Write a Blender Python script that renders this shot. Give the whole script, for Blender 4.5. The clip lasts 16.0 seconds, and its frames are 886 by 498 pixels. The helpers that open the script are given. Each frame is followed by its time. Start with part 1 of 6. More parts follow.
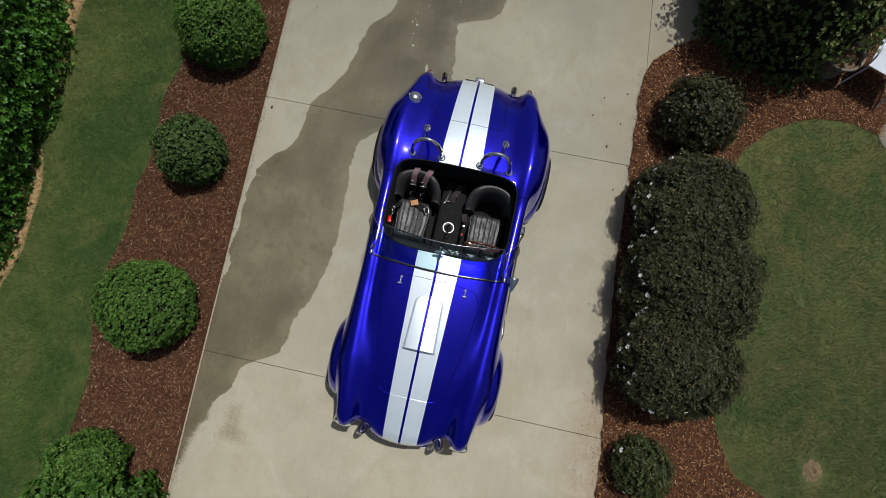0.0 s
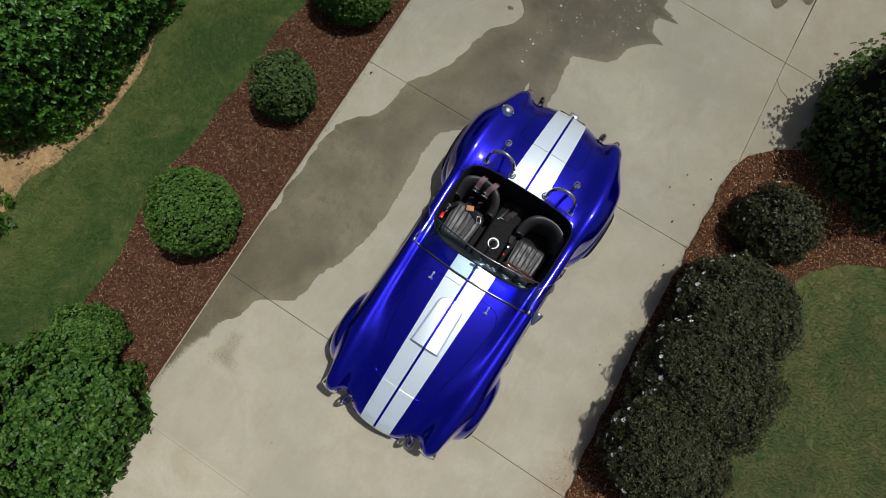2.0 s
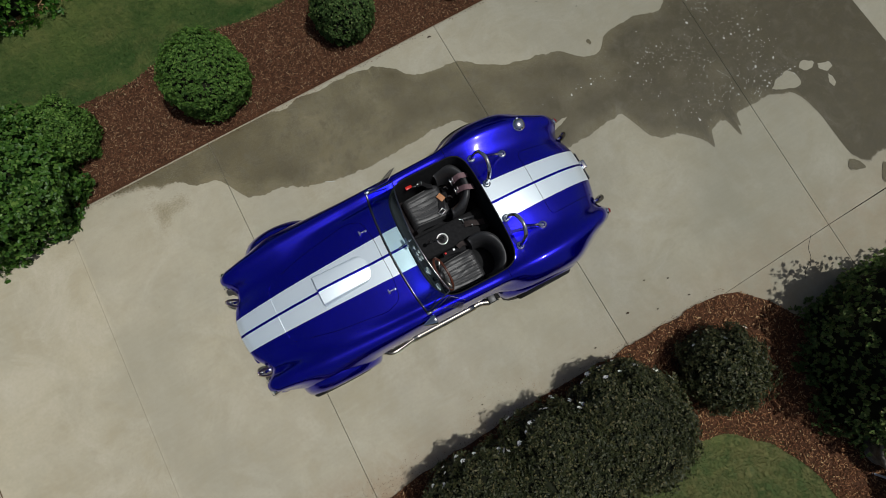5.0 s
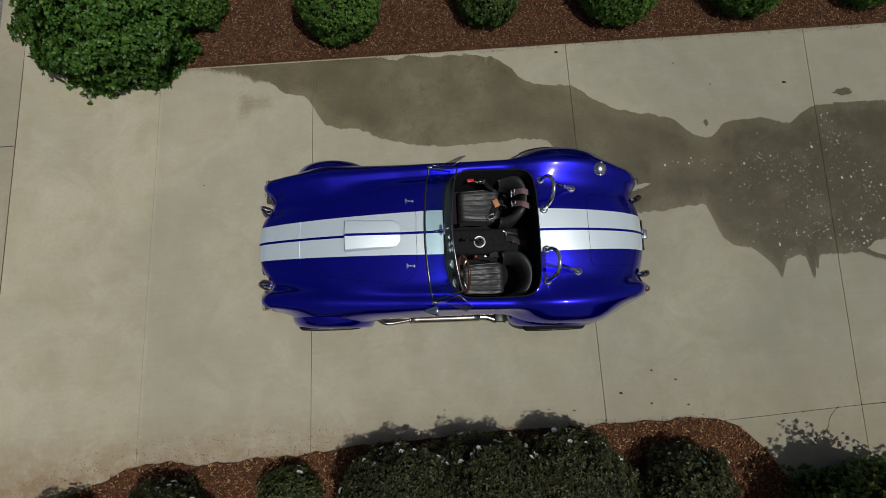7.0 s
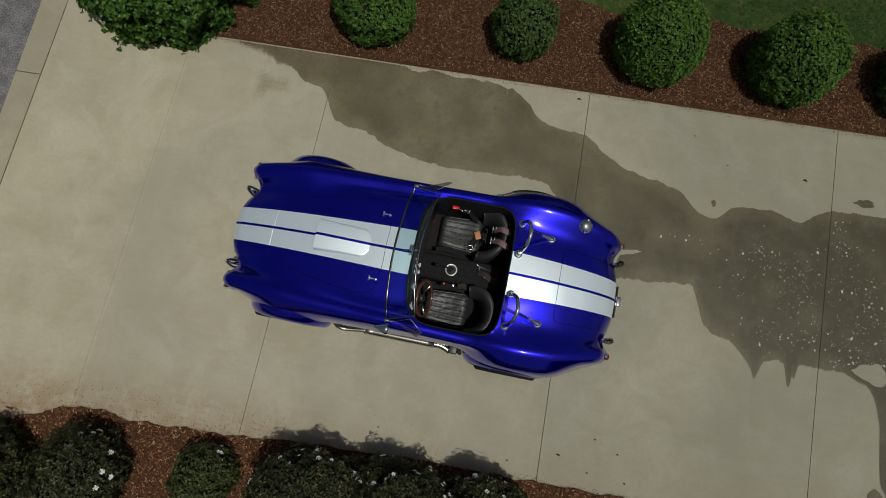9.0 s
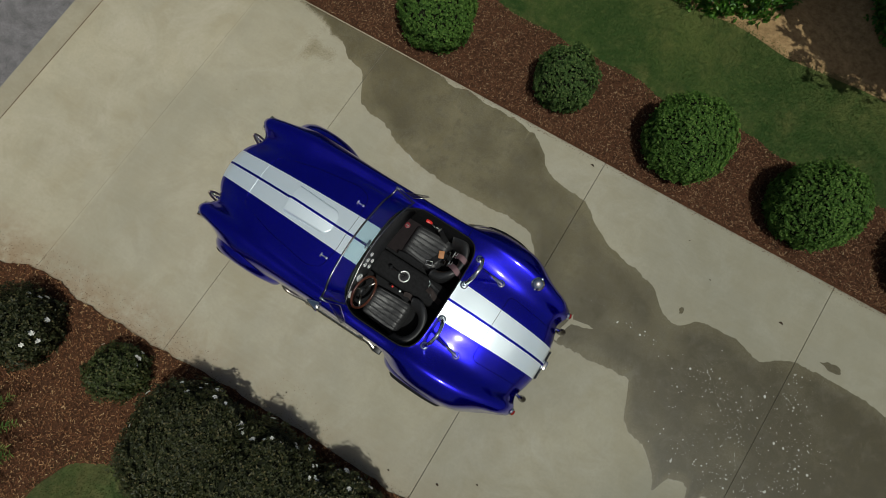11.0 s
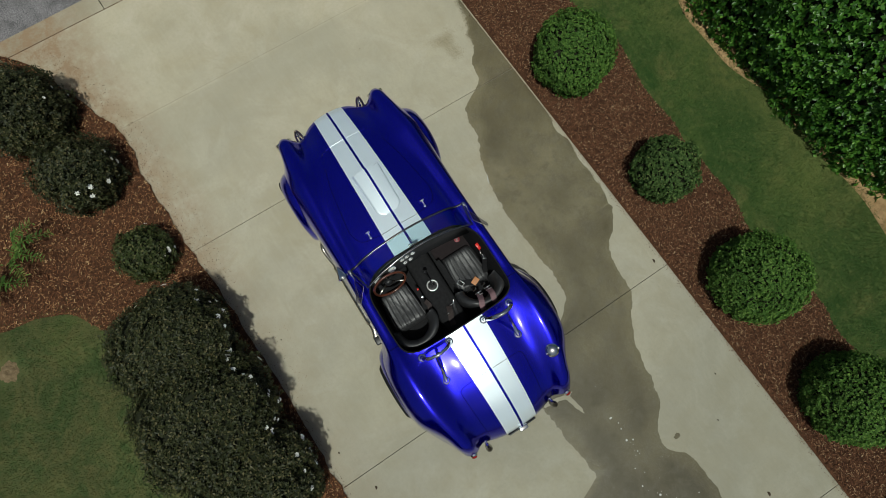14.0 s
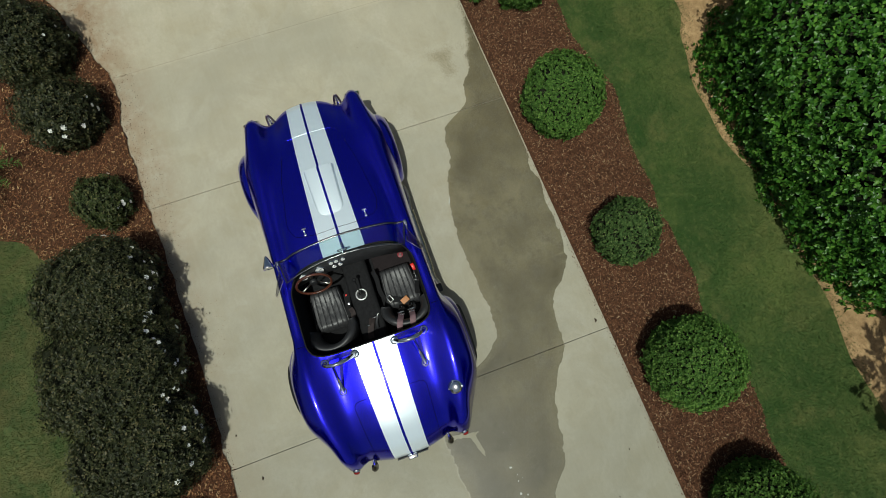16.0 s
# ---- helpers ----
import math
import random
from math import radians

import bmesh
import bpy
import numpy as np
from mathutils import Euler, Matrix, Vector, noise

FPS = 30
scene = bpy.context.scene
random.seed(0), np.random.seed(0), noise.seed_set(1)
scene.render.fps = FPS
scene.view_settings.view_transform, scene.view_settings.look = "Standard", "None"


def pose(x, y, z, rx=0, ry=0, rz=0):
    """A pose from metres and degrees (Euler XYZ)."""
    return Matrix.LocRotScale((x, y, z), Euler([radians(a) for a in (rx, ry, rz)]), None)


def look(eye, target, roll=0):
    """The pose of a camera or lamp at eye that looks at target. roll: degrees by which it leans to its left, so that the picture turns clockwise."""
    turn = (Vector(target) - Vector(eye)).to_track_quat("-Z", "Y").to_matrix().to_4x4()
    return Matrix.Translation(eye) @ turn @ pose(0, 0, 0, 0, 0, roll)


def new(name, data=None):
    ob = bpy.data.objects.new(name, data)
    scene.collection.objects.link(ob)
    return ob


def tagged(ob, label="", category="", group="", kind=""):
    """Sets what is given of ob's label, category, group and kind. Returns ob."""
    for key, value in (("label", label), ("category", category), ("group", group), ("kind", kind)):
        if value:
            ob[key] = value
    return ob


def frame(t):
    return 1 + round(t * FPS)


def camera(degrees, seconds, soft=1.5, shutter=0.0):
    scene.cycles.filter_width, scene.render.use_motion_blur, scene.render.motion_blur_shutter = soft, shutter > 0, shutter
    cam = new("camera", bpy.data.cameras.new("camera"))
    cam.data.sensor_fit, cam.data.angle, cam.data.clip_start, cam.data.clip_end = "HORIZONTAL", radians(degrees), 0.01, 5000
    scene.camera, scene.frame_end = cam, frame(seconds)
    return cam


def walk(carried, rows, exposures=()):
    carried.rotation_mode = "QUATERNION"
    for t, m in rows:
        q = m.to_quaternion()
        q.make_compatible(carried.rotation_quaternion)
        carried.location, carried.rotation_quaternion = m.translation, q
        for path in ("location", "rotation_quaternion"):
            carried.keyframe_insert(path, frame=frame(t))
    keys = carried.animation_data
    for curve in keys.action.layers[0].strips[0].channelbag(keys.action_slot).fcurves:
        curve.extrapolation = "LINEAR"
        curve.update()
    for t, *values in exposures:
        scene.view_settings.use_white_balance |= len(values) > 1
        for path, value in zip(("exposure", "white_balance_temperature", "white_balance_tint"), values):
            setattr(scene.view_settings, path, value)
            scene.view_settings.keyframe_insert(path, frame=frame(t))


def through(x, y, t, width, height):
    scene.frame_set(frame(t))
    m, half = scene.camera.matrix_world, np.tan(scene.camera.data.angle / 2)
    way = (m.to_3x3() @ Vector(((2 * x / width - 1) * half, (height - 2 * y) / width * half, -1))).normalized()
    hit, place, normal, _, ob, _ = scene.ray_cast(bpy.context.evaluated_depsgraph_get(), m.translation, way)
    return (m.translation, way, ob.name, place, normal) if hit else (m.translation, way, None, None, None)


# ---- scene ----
cam = camera(79.5, 16.0, soft=0.55)
EXPOSURE = [
    (0, -0.49, 6290, 8), (2, -0.49, 6230, 8), (3.5, -0.58, 6220, 8), (5, -0.73, 6270, 7), (6.5, -0.90, 6310, 6), (7.5, -0.98, 6470, 5),
    (9, -1.02, 6550, 4), (11.5, -0.88, 6460, 1), (13, -0.74, 6380, -1), (14.5, -0.62, 6350, -2), (16, -0.52, 6360, -3),
]
PATH = [
    (0, (-0.936, -0.131, 6.000), (-0.575, -0.091, 4.033), 3.45),
    (0.5, (-0.946, -0.098, 5.966), (-0.583, -0.028, 4.000), 4.27),
    (1, (-0.964, -0.044, 5.985), (-0.606, 0.058, 4.020), 4.97),
    (1.5, (-0.976, -0.039, 5.997), (-0.625, 0.090, 4.032), 5.86),
    (2, (-0.989, -0.045, 6.031), (-0.644, 0.111, 4.067), 6.14),
    (2.5, (-0.976, -0.071, 6.043), (-0.641, 0.117, 4.080), 5.68),
    (3, (-0.868, -0.161, 6.048), (-0.560, 0.048, 4.083), 4.92),
    (3.5, (-0.761, -0.331, 6.013), (-0.470, -0.095, 4.049), 4.68),
    (4, (-0.621, -0.564, 5.990), (-0.349, -0.297, 4.027), 3.95),
    (4.2, (-0.560, -0.688, 5.975), (-0.294, -0.403, 4.013), 3.55),
    (6.3, (-0.191, -1.133, 5.814), (-0.064, -0.777, 3.850), 6.25),
    (6.5, (-0.218, -1.122, 5.819), (-0.109, -0.762, 3.854), 6.35),
    (7, (-0.254, -1.103, 5.856), (-0.184, -0.733, 3.891), 6.02),
    (7.5, (-0.194, -1.070, 5.893), (-0.154, -0.694, 3.929), 5.45),
    (8, (-0.111, -1.040, 5.859), (-0.089, -0.656, 3.896), 5.98),
    (8.5, (0.041, -0.980, 5.847), (0.039, -0.598, 3.884), 5.69),
    (9, (0.294, -0.909, 5.845), (0.263, -0.519, 3.883), 4.42),
    (9.2, (0.407, -0.855, 5.842), (0.363, -0.470, 3.880), 3.94),
    (11.3, (1.053, -0.599, 6.038), (0.858, -0.244, 4.079), 5.23),
    (11.5, (1.033, -0.601, 6.031), (0.829, -0.255, 4.072), 5.83),
    (12, (0.980, -0.634, 6.048), (0.753, -0.304, 4.088), 7.37),
    (12.5, (0.901, -0.663, 6.066), (0.656, -0.355, 4.105), 8.54),
    (13, (0.882, -0.716, 6.089), (0.609, -0.416, 4.130), 8.55),
    (13.5, (0.868, -0.653, 6.088), (0.590, -0.368, 4.128), 8.99),
    (14, (0.901, -0.517, 6.076), (0.611, -0.239, 4.117), 9.10),
    (14.5, (0.960, -0.295, 6.109), (0.663, -0.035, 4.148), 7.93),
    (15, (1.011, -0.009, 6.111), (0.712, 0.230, 4.148), 7.49),
    (15.5, (1.169, 0.242, 6.101), (0.830, 0.459, 4.142), 5.79),
    (16, (1.216, 0.450, 6.092), (0.860, 0.625, 4.132), 4.51),
]
walk(cam, [(t, look(eye, target, roll)) for t, eye, target, roll in PATH], EXPOSURE)

# ---- light ----
SUN_DIR = Vector((0.265, -0.188, 1.0)).normalized()
sun = new("sun", bpy.data.lights.new("sun", "SUN"))
sun.data.energy, sun.data.angle, sun.data.color = 4.2, radians(0.53), (1.0, 0.972, 0.93)
sun.rotation_mode = "QUATERNION"
sun.rotation_quaternion = SUN_DIR.to_track_quat("Z", "Y")
world = bpy.data.worlds.new("sky")
scene.world = world
world.use_nodes = True
sky = world.node_tree.nodes.new("ShaderNodeTexSky")
sky.sky_type, sky.sun_disc = "NISHITA", False
sky.dust_density, sky.ozone_density = 4.0, 0.5
sky.sun_elevation = math.asin(SUN_DIR.z)
sky.sun_rotation = math.atan2(SUN_DIR.x, SUN_DIR.y)
world.node_tree.links.new(sky.outputs[0], world.node_tree.nodes["Background"].inputs[0])
world.node_tree.nodes["Background"].inputs[1].default_value = 0.064


# ---- helpers of this scene ----
def mesh_of(name, bm_or_data, material=None, smooth=True):
    me = bpy.data.meshes.new(name)
    if isinstance(bm_or_data, bmesh.types.BMesh):
        bm_or_data.to_mesh(me)
        bm_or_data.free()
    else:
        verts, faces = bm_or_data
        me.from_pydata([tuple(v) for v in verts], [], [tuple(f) for f in faces])
    if smooth:
        me.shade_smooth()
    if material:
        me.materials.append(material)
    return me


def fast_mesh(name, verts, corners, sides, material, smooth=False):
    """A mesh of many alike polygons from arrays: corners is faces x sides."""
    me = bpy.data.meshes.new(name)
    n = len(corners)
    me.vertices.add(len(verts))
    me.vertices.foreach_set("co", np.asarray(verts, np.float32).ravel())
    me.loops.add(n * sides)
    me.loops.foreach_set("vertex_index", np.asarray(corners, np.int32).ravel())
    me.polygons.add(n)
    me.polygons.foreach_set("loop_start", np.arange(0, n * sides, sides, dtype=np.int32))
    me.update(calc_edges=True)
    if smooth:
        me.shade_smooth()
    me.materials.append(material)
    return me


def part(name, data, material, parent=None, label="", smooth=True):
    """Links a bmesh, verts and faces, or a mesh as one object under a thing."""
    me = data if isinstance(data, bpy.types.Mesh) else mesh_of(name, data, material, smooth)
    ob = new(name, me)
    ob.parent = parent
    if label:
        ob["label"] = label
    return ob


def thing(name, m, label, category, group="", kind=""):
    ob = new(name)
    ob.matrix_basis = m
    ob.empty_display_size = 0.1
    return tagged(ob, label, category, group, kind)


def lerp_table(rows):
    """A smooth function through (x, value) rows."""
    xs, ys = np.array(rows, float).T
    slope = np.gradient(ys, xs)

    def f(x):
        x = min(max(x, xs[0]), xs[-1])
        i = min(max(int(np.searchsorted(xs, x)) - 1, 0), len(xs) - 2)
        h = xs[i + 1] - xs[i]
        u = (x - xs[i]) / h
        d0, d1, dy = slope[i], slope[i + 1], (ys[i + 1] - ys[i]) / h
        # keeps each span monotone
        if dy == 0 or d0 * dy < 0:
            d0 = 0
        if dy == 0 or d1 * dy < 0:
            d1 = 0
        if dy:
            d0, d1 = [math.copysign(min(abs(d), 3 * abs(dy)), dy) if d else 0 for d in (d0, d1)]
        return (2 * u**3 - 3 * u**2 + 1) * ys[i] + (u**3 - 2 * u**2 + u) * h * d0 + (3 * u**2 - 2 * u**3) * ys[i + 1] + (u**3 - u**2) * h * d1

    return f


def smooth_line(points, steps=8):
    """A Catmull-Rom curve through points."""
    p = [Vector(q) for q in points]
    p = [2 * p[0] - p[1]] + p + [2 * p[-1] - p[-2]]
    out = []
    for i in range(1, len(p) - 2):
        for k in range(steps):
            u = k / steps
            a, b, c, d = p[i - 1 : i + 3]
            out.append(0.5 * (2 * b + (c - a) * u + (2 * a - 5 * b + 4 * c - d) * u * u + (3 * b - a - 3 * c + d) * u**3))
    return out + [p[-2]]


def tube(line, radius, sides=10, closed=False, caps=True, flat=1.0):
    """A tube along a line; radius is a number or a function of 0..1."""
    line = [Vector(q) for q in line]
    n = len(line)
    verts, faces = [], []
    up = Vector((0.13, 0.21, 0.97))
    for i, q in enumerate(line):
        a, b = line[(i - 1) % n if closed else max(i - 1, 0)], line[(i + 1) % n if closed else min(i + 1, n - 1)]
        d = (b - a).normalized()
        s = d.cross(up)
        s = s.normalized() if s.length > 1e-4 else Vector((1, 0, 0))
        t = s.cross(d)
        r = radius(i / max(n - 1, 1)) if callable(radius) else radius
        for k in range(sides):
            w = 2 * math.pi * k / sides
            verts.append(q + r * (math.cos(w) * s + flat * math.sin(w) * t))
    for i in range(n if closed else n - 1):
        for k in range(sides):
            j = (i + 1) % n
            faces.append((i * sides + k, i * sides + (k + 1) % sides, j * sides + (k + 1) % sides, j * sides + k))
    if caps and not closed:
        faces.append(tuple(range(sides)))
        faces.append(tuple((n - 1) * sides + k for k in reversed(range(sides))))
    return verts, faces


def lathe(profile, m=None, sides=24):
    """A turned shape about z from (radius, height) rows."""
    verts, faces = [], []
    m = m or Matrix()
    for r, z in profile:
        for k in range(sides):
            w = 2 * math.pi * k / sides
            verts.append(m @ Vector((max(r, 1e-4) * math.cos(w), max(r, 1e-4) * math.sin(w), z)))
    for i in range(len(profile) - 1):
        for k in range(sides):
            faces.append((i * sides + k, i * sides + (k + 1) % sides, (i + 1) * sides + (k + 1) % sides, (i + 1) * sides + k))
    return verts, faces


def merged(*pieces):
    verts, faces = [], []
    for v, f in pieces:
        o = len(verts)
        verts += list(v)
        faces += [tuple(i + o for i in c) for c in f]
    return verts, faces


def rounded_box(size, centre=(0, 0, 0), bevel=0.01, segments=2, m=None):
    bm = bmesh.new()
    bmesh.ops.create_cube(bm, size=1)
    bmesh.ops.scale(bm, vec=size, verts=bm.verts)
    if bevel:
        bmesh.ops.bevel(bm, geom=bm.edges[:], offset=bevel, segments=segments, profile=0.5, affect="EDGES")
    bmesh.ops.translate(bm, vec=centre, verts=bm.verts)
    if m:
        bmesh.ops.transform(bm, matrix=m, verts=bm.verts)
    return bm


def sheet(outline, z, name, material, parent=None, drop=0.0):
    """A flat piece of ground from an outline, with an edge that goes down."""
    n = len(outline)
    verts = [(x, y, z) for x, y in outline]
    faces = [tuple(range(n))]
    if drop:
        verts += [(x, y, z - drop) for x, y in outline]
        faces += [(i, i + n, (i + 1) % n + n, (i + 1) % n) for i in range(n)]
    bm = bmesh.new()
    vs = [bm.verts.new(v) for v in verts]
    for f in faces:
        bm.faces.new([vs[i] for i in f])
    bmesh.ops.recalc_face_normals(bm, faces=bm.faces)
    bmesh.ops.triangulate(bm, faces=[f for f in bm.faces if len(f.verts) > 4])
    return part(name, bm, material, parent, smooth=False)


# ---- materials ----
class Nodes:
    """A material under construction."""

    def __init__(self, name):
        self.mat = bpy.data.materials.new(name)
        self.mat.use_nodes = True
        self.tree = self.mat.node_tree
        self.bsdf = self.tree.nodes["Principled BSDF"]
        self.coords = self.node("ShaderNodeTexCoord")

    def node(self, kind, **values):
        n = self.tree.nodes.new(kind)
        for key, v in values.items():
            setattr(n, key, v)
        return n

    def put(self, socket, value):
        if hasattr(value, "links"):
            self.tree.links.new(value, socket)
        else:
            if socket.type == "RGBA" and len(value) == 3:
                value = (*value, 1)
            socket.default_value = value

    def set(self, **values):
        for key, v in values.items():
            self.put(self.bsdf.inputs[key.replace("_", " ")], v)
        return self

    def noise(self, scale, detail=4.0, rough=0.55, stretch=None, distortion=0.0):
        n = self.node("ShaderNodeTexNoise")
        n.inputs["Scale"].default_value, n.inputs["Detail"].default_value = scale, detail
        n.inputs["Roughness"].default_value, n.inputs["Distortion"].default_value = rough, distortion
        vec = self.coords.outputs["Object"]
        if stretch:
            m = self.node("ShaderNodeMapping")
            m.inputs["Scale"].default_value = stretch
            self.put(m.inputs[0], vec)
            vec = m.outputs[0]
        self.put(n.inputs["Vector"], vec)
        return n.outputs["Fac"]

    def ramp(self, fac, *stops):
        n = self.node("ShaderNodeValToRGB")
        e = n.color_ramp.elements
        while len(e) < len(stops):
            e.new(0.5)
        for el, (p, c) in zip(e, stops):
            el.position = p
            el.color = (c, c, c, 1) if isinstance(c, (int, float)) else (*c, 1)
        self.put(n.inputs[0], fac)
        return n.outputs[0]

    def mix(self, fac, a, b, mode="MIX"):
        n = self.node("ShaderNodeMix", data_type="RGBA", blend_type=mode)
        self.put(n.inputs[0], fac)
        self.put(n.inputs[6], a)
        self.put(n.inputs[7], b)
        return n.outputs[2]

    def math(self, op, a, b=0.0, c=0.0):
        n = self.node("ShaderNodeMath", operation=op)
        for s, v in zip(n.inputs, (a, b, c)):
            self.put(s, v)
        return n.outputs[0]

    def bump(self, height, strength=0.3, distance=0.005, normal=None):
        n = self.node("ShaderNodeBump")
        n.inputs["Strength"].default_value, n.inputs["Distance"].default_value = strength, distance
        self.put(n.inputs["Height"], height)
        if normal:
            self.put(n.inputs["Normal"], normal)
        return n.outputs[0]


def plain(name, colour, rough=0.5, metal=0.0, grain=60.0, vary=0.12, bump=0.15, coat=0.0, spec=0.5):
    """A plain surface with slight grain and wear."""
    k = Nodes(name)
    a = k.noise(grain, 5)
    b = k.noise(grain / 9, 3)
    c = k.mix(k.ramp(b, (0.3, 0.0), (0.7, 1.0)), tuple(v * (1 - vary) for v in colour), tuple(min(1, v * (1 + vary)) for v in colour))
    k.set(Base_Color=c, Metallic=metal, Roughness=k.math("MULTIPLY_ADD", a, 0.18 * rough, rough * 0.9), Coat_Weight=coat, Coat_Roughness=0.05, Specular_IOR_Level=spec)
    if bump:
        k.set(Normal=k.bump(a, bump, 0.001))
    return k.mat


def leafy(name, dark, light, rough=0.4, tips=None, through=0.25, shine=0.3):
    """Leaves whose colour varies from leaf to leaf."""
    k = Nodes(name)
    g = k.node("ShaderNodeNewGeometry")
    stops = [(0.0, dark), (0.75, light), (1.0, tips or light)]
    c = k.ramp(g.outputs["Random Per Island"], *stops)
    broad = k.noise(3.0, 3)
    c = k.mix(k.ramp(broad, (0.35, 0.0), (0.7, 0.45)), c, tuple(0.55 * v for v in dark))
    fine = k.noise(90, 2)
    k.set(Base_Color=c, Roughness=k.math("MULTIPLY_ADD", fine, 0.25, rough - 0.1), Specular_IOR_Level=shine)
    if through:
        t = k.node("ShaderNodeBsdfTranslucent")
        k.put(t.inputs[0], k.mix(0.5, c, light))
        m = k.node("ShaderNodeMixShader")
        m.inputs[0].default_value = through
        k.put(m.inputs[1], k.bsdf.outputs[0])
        k.put(m.inputs[2], t.outputs[0])
        k.put(k.tree.nodes["Material Output"].inputs[0], m.outputs[0])
    return k.mat


def concrete(name, tone, wet=False):
    k = Nodes(name)
    broad, mid, fine, grit = k.noise(0.5, 4, 0.6), k.noise(2.6, 5, 0.65, distortion=0.6), k.noise(28, 6, 0.7), k.noise(210, 3, 0.7)
    drag = k.noise(3.0, 4, 0.6, stretch=(0.5, 9, 1))
    c = k.mix(k.ramp(broad, (0.35, 0.0), (0.68, 1.0)), tuple(0.9 * v for v in tone), (tone[0] * 1.1, tone[1] * 1.08, tone[2] * 1.03))
    c = k.mix(k.ramp(mid, (0.42, 0.0), (0.68, 0.6)), c, (tone[0] * 0.82, tone[1] * 0.78, tone[2] * 0.68))
    bloom = k.noise(1.1, 7, 0.72, distortion=1.2)
    c = k.mix(k.ramp(bloom, (0.5, 0.0), (0.68, 0.5)), c, (tone[0] * 1.22, tone[1] * 1.23, tone[2] * 1.3))
    old = k.noise(0.8, 6, 0.7, stretch=(1.0, 0.6, 1.0))
    c = k.mix(k.ramp(old, (0.48, 0.0), (0.66, 0.45)), c, (tone[0] * 0.78, tone[1] * 0.8, tone[2] * 0.78))
    c = k.mix(k.ramp(drag, (0.45, 0.0), (0.7, 0.15)), c, tuple(min(1, 1.18 * v) for v in tone))
    c = k.mix(k.ramp(fine, (0.3, 0.35), (0.6, 0.0)), c, tuple(0.78 * v for v in tone))
    c = k.mix(k.ramp(grit, (0.3, 0.6), (0.44, 0.0)), c, tuple(0.55 * v for v in tone))
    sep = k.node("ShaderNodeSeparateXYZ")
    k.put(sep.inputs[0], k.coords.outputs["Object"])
    # darker and greyer towards the house, paler and warmer by the street
    tone_x = k.math("MULTIPLY_ADD", sep.outputs[0], 0.1, k.math("MULTIPLY_ADD", k.noise(0.7, 5, 0.65), 0.5, 0.25))
    c = k.mix(1.0, c, k.ramp(tone_x, (0.15, (1.16, 1.12, 1.07)), (0.5, 1.0), (0.85, (0.78, 0.79, 0.78))), "MULTIPLY")
    pour = k.math("SUBTRACT", k.math("MULTIPLY_ADD", sep.outputs[1], -0.047, sep.outputs[0]), k.math("MULTIPLY_ADD", k.noise(3.0, 5, 0.7), 0.05, -3.30))
    c = k.mix(k.math("MULTIPLY", k.ramp(pour, (0.0, 0.0), (0.03, 0.5), (0.9, 0.1)), k.ramp(k.noise(1.3, 5, 0.7), (0.3, 0.3), (0.6, 1.0))), c, (tone[0] * 0.85, tone[1] * 0.83, tone[2] * 0.79))
    # soil washed out of the bed near the street
    side = k.math("MULTIPLY", k.ramp(k.math("MULTIPLY", sep.outputs[1], -0.4), (0.6, 0.0), (0.84, 1.0)), k.ramp(k.math("MULTIPLY_ADD", sep.outputs[0], -0.2, 0.3), (0.3, 0.3), (0.7, 1.0)))
    silt = k.math("MULTIPLY", side, k.ramp(k.noise(4.5, 7, 0.8), (0.32, 0.0), (0.58, 0.85)))
    c = k.mix(silt, c, (0.27, 0.175, 0.10))
    if wet:
        depth = k.node("ShaderNodeAttribute", attribute_name="wetness")
        film, speck, blotch = k.noise(1.5, 6, 0.7), k.noise(110, 4, 0.85), k.noise(6.0, 6, 0.75)
        # deeper towards the parking pad, drying by the margin and in patches
        deep = k.math("MULTIPLY_ADD", k.math("ABSOLUTE", sep.outputs[0]), 0.095, k.math("MULTIPLY_ADD", film, 1.7, -0.56))
        soaked = k.math("MULTIPLY", depth.outputs["Fac"], k.ramp(deep, (0.15, 0.08), (0.68, 1.0)))
        dry = c
        streak = k.noise(4.2, 7, 0.78, distortion=0.6)
        c = k.mix(1.0, c, k.mix(soaked, (0.54, 0.497, 0.372), (0.235, 0.214, 0.155)), "MULTIPLY")
        c = k.mix(k.ramp(streak, (0.5, 0.0), (0.7, 0.4)), c, tuple(0.4 * v for v in tone))
        c = k.mix(k.math("MULTIPLY", k.ramp(blotch, (0.40, 0.55), (0.58, 0.0)), depth.outputs["Fac"]), c, (tone[0] * 0.15, tone[1] * 0.138, tone[2] * 0.11))
        dried = k.math("MULTIPLY", k.math("SUBTRACT", 1.0, k.math("MULTIPLY", soaked, 0.85)), k.ramp(speck, (0.5, 0.0), (0.6, 1.0)))
        c = k.mix(k.math("MULTIPLY", dried, 0.3), c, tone)
        # pale dots: glints on water beads painted as colour, and pale grit
        glint = k.math("MULTIPLY", k.ramp(k.noise(120, 3, 0.75), (0.63, 0.0), (0.69, 1.0)), k.ramp(k.noise(2.2, 5, 0.7), (0.48, 0.0), (0.64, 0.7)))
        c = k.mix(glint, c, tuple(0.85 * v for v in tone))
        # where it has almost dried the patch breaks up into spots
        left = k.node("ShaderNodeAttribute", attribute_name="left")
        spots = k.math("MULTIPLY_ADD", k.noise(48, 4, 0.75), 1.5, k.math("MULTIPLY_ADD", left.outputs["Fac"], 1.9, -1.25))
        c = k.mix(k.ramp(spots, (0.1, 0.0), (0.65, 1.0)), dry, c)
        k.set(Base_Color=c, Roughness=k.math("MULTIPLY_ADD", dried, 0.3, 0.38), Specular_IOR_Level=0.26)
    else:
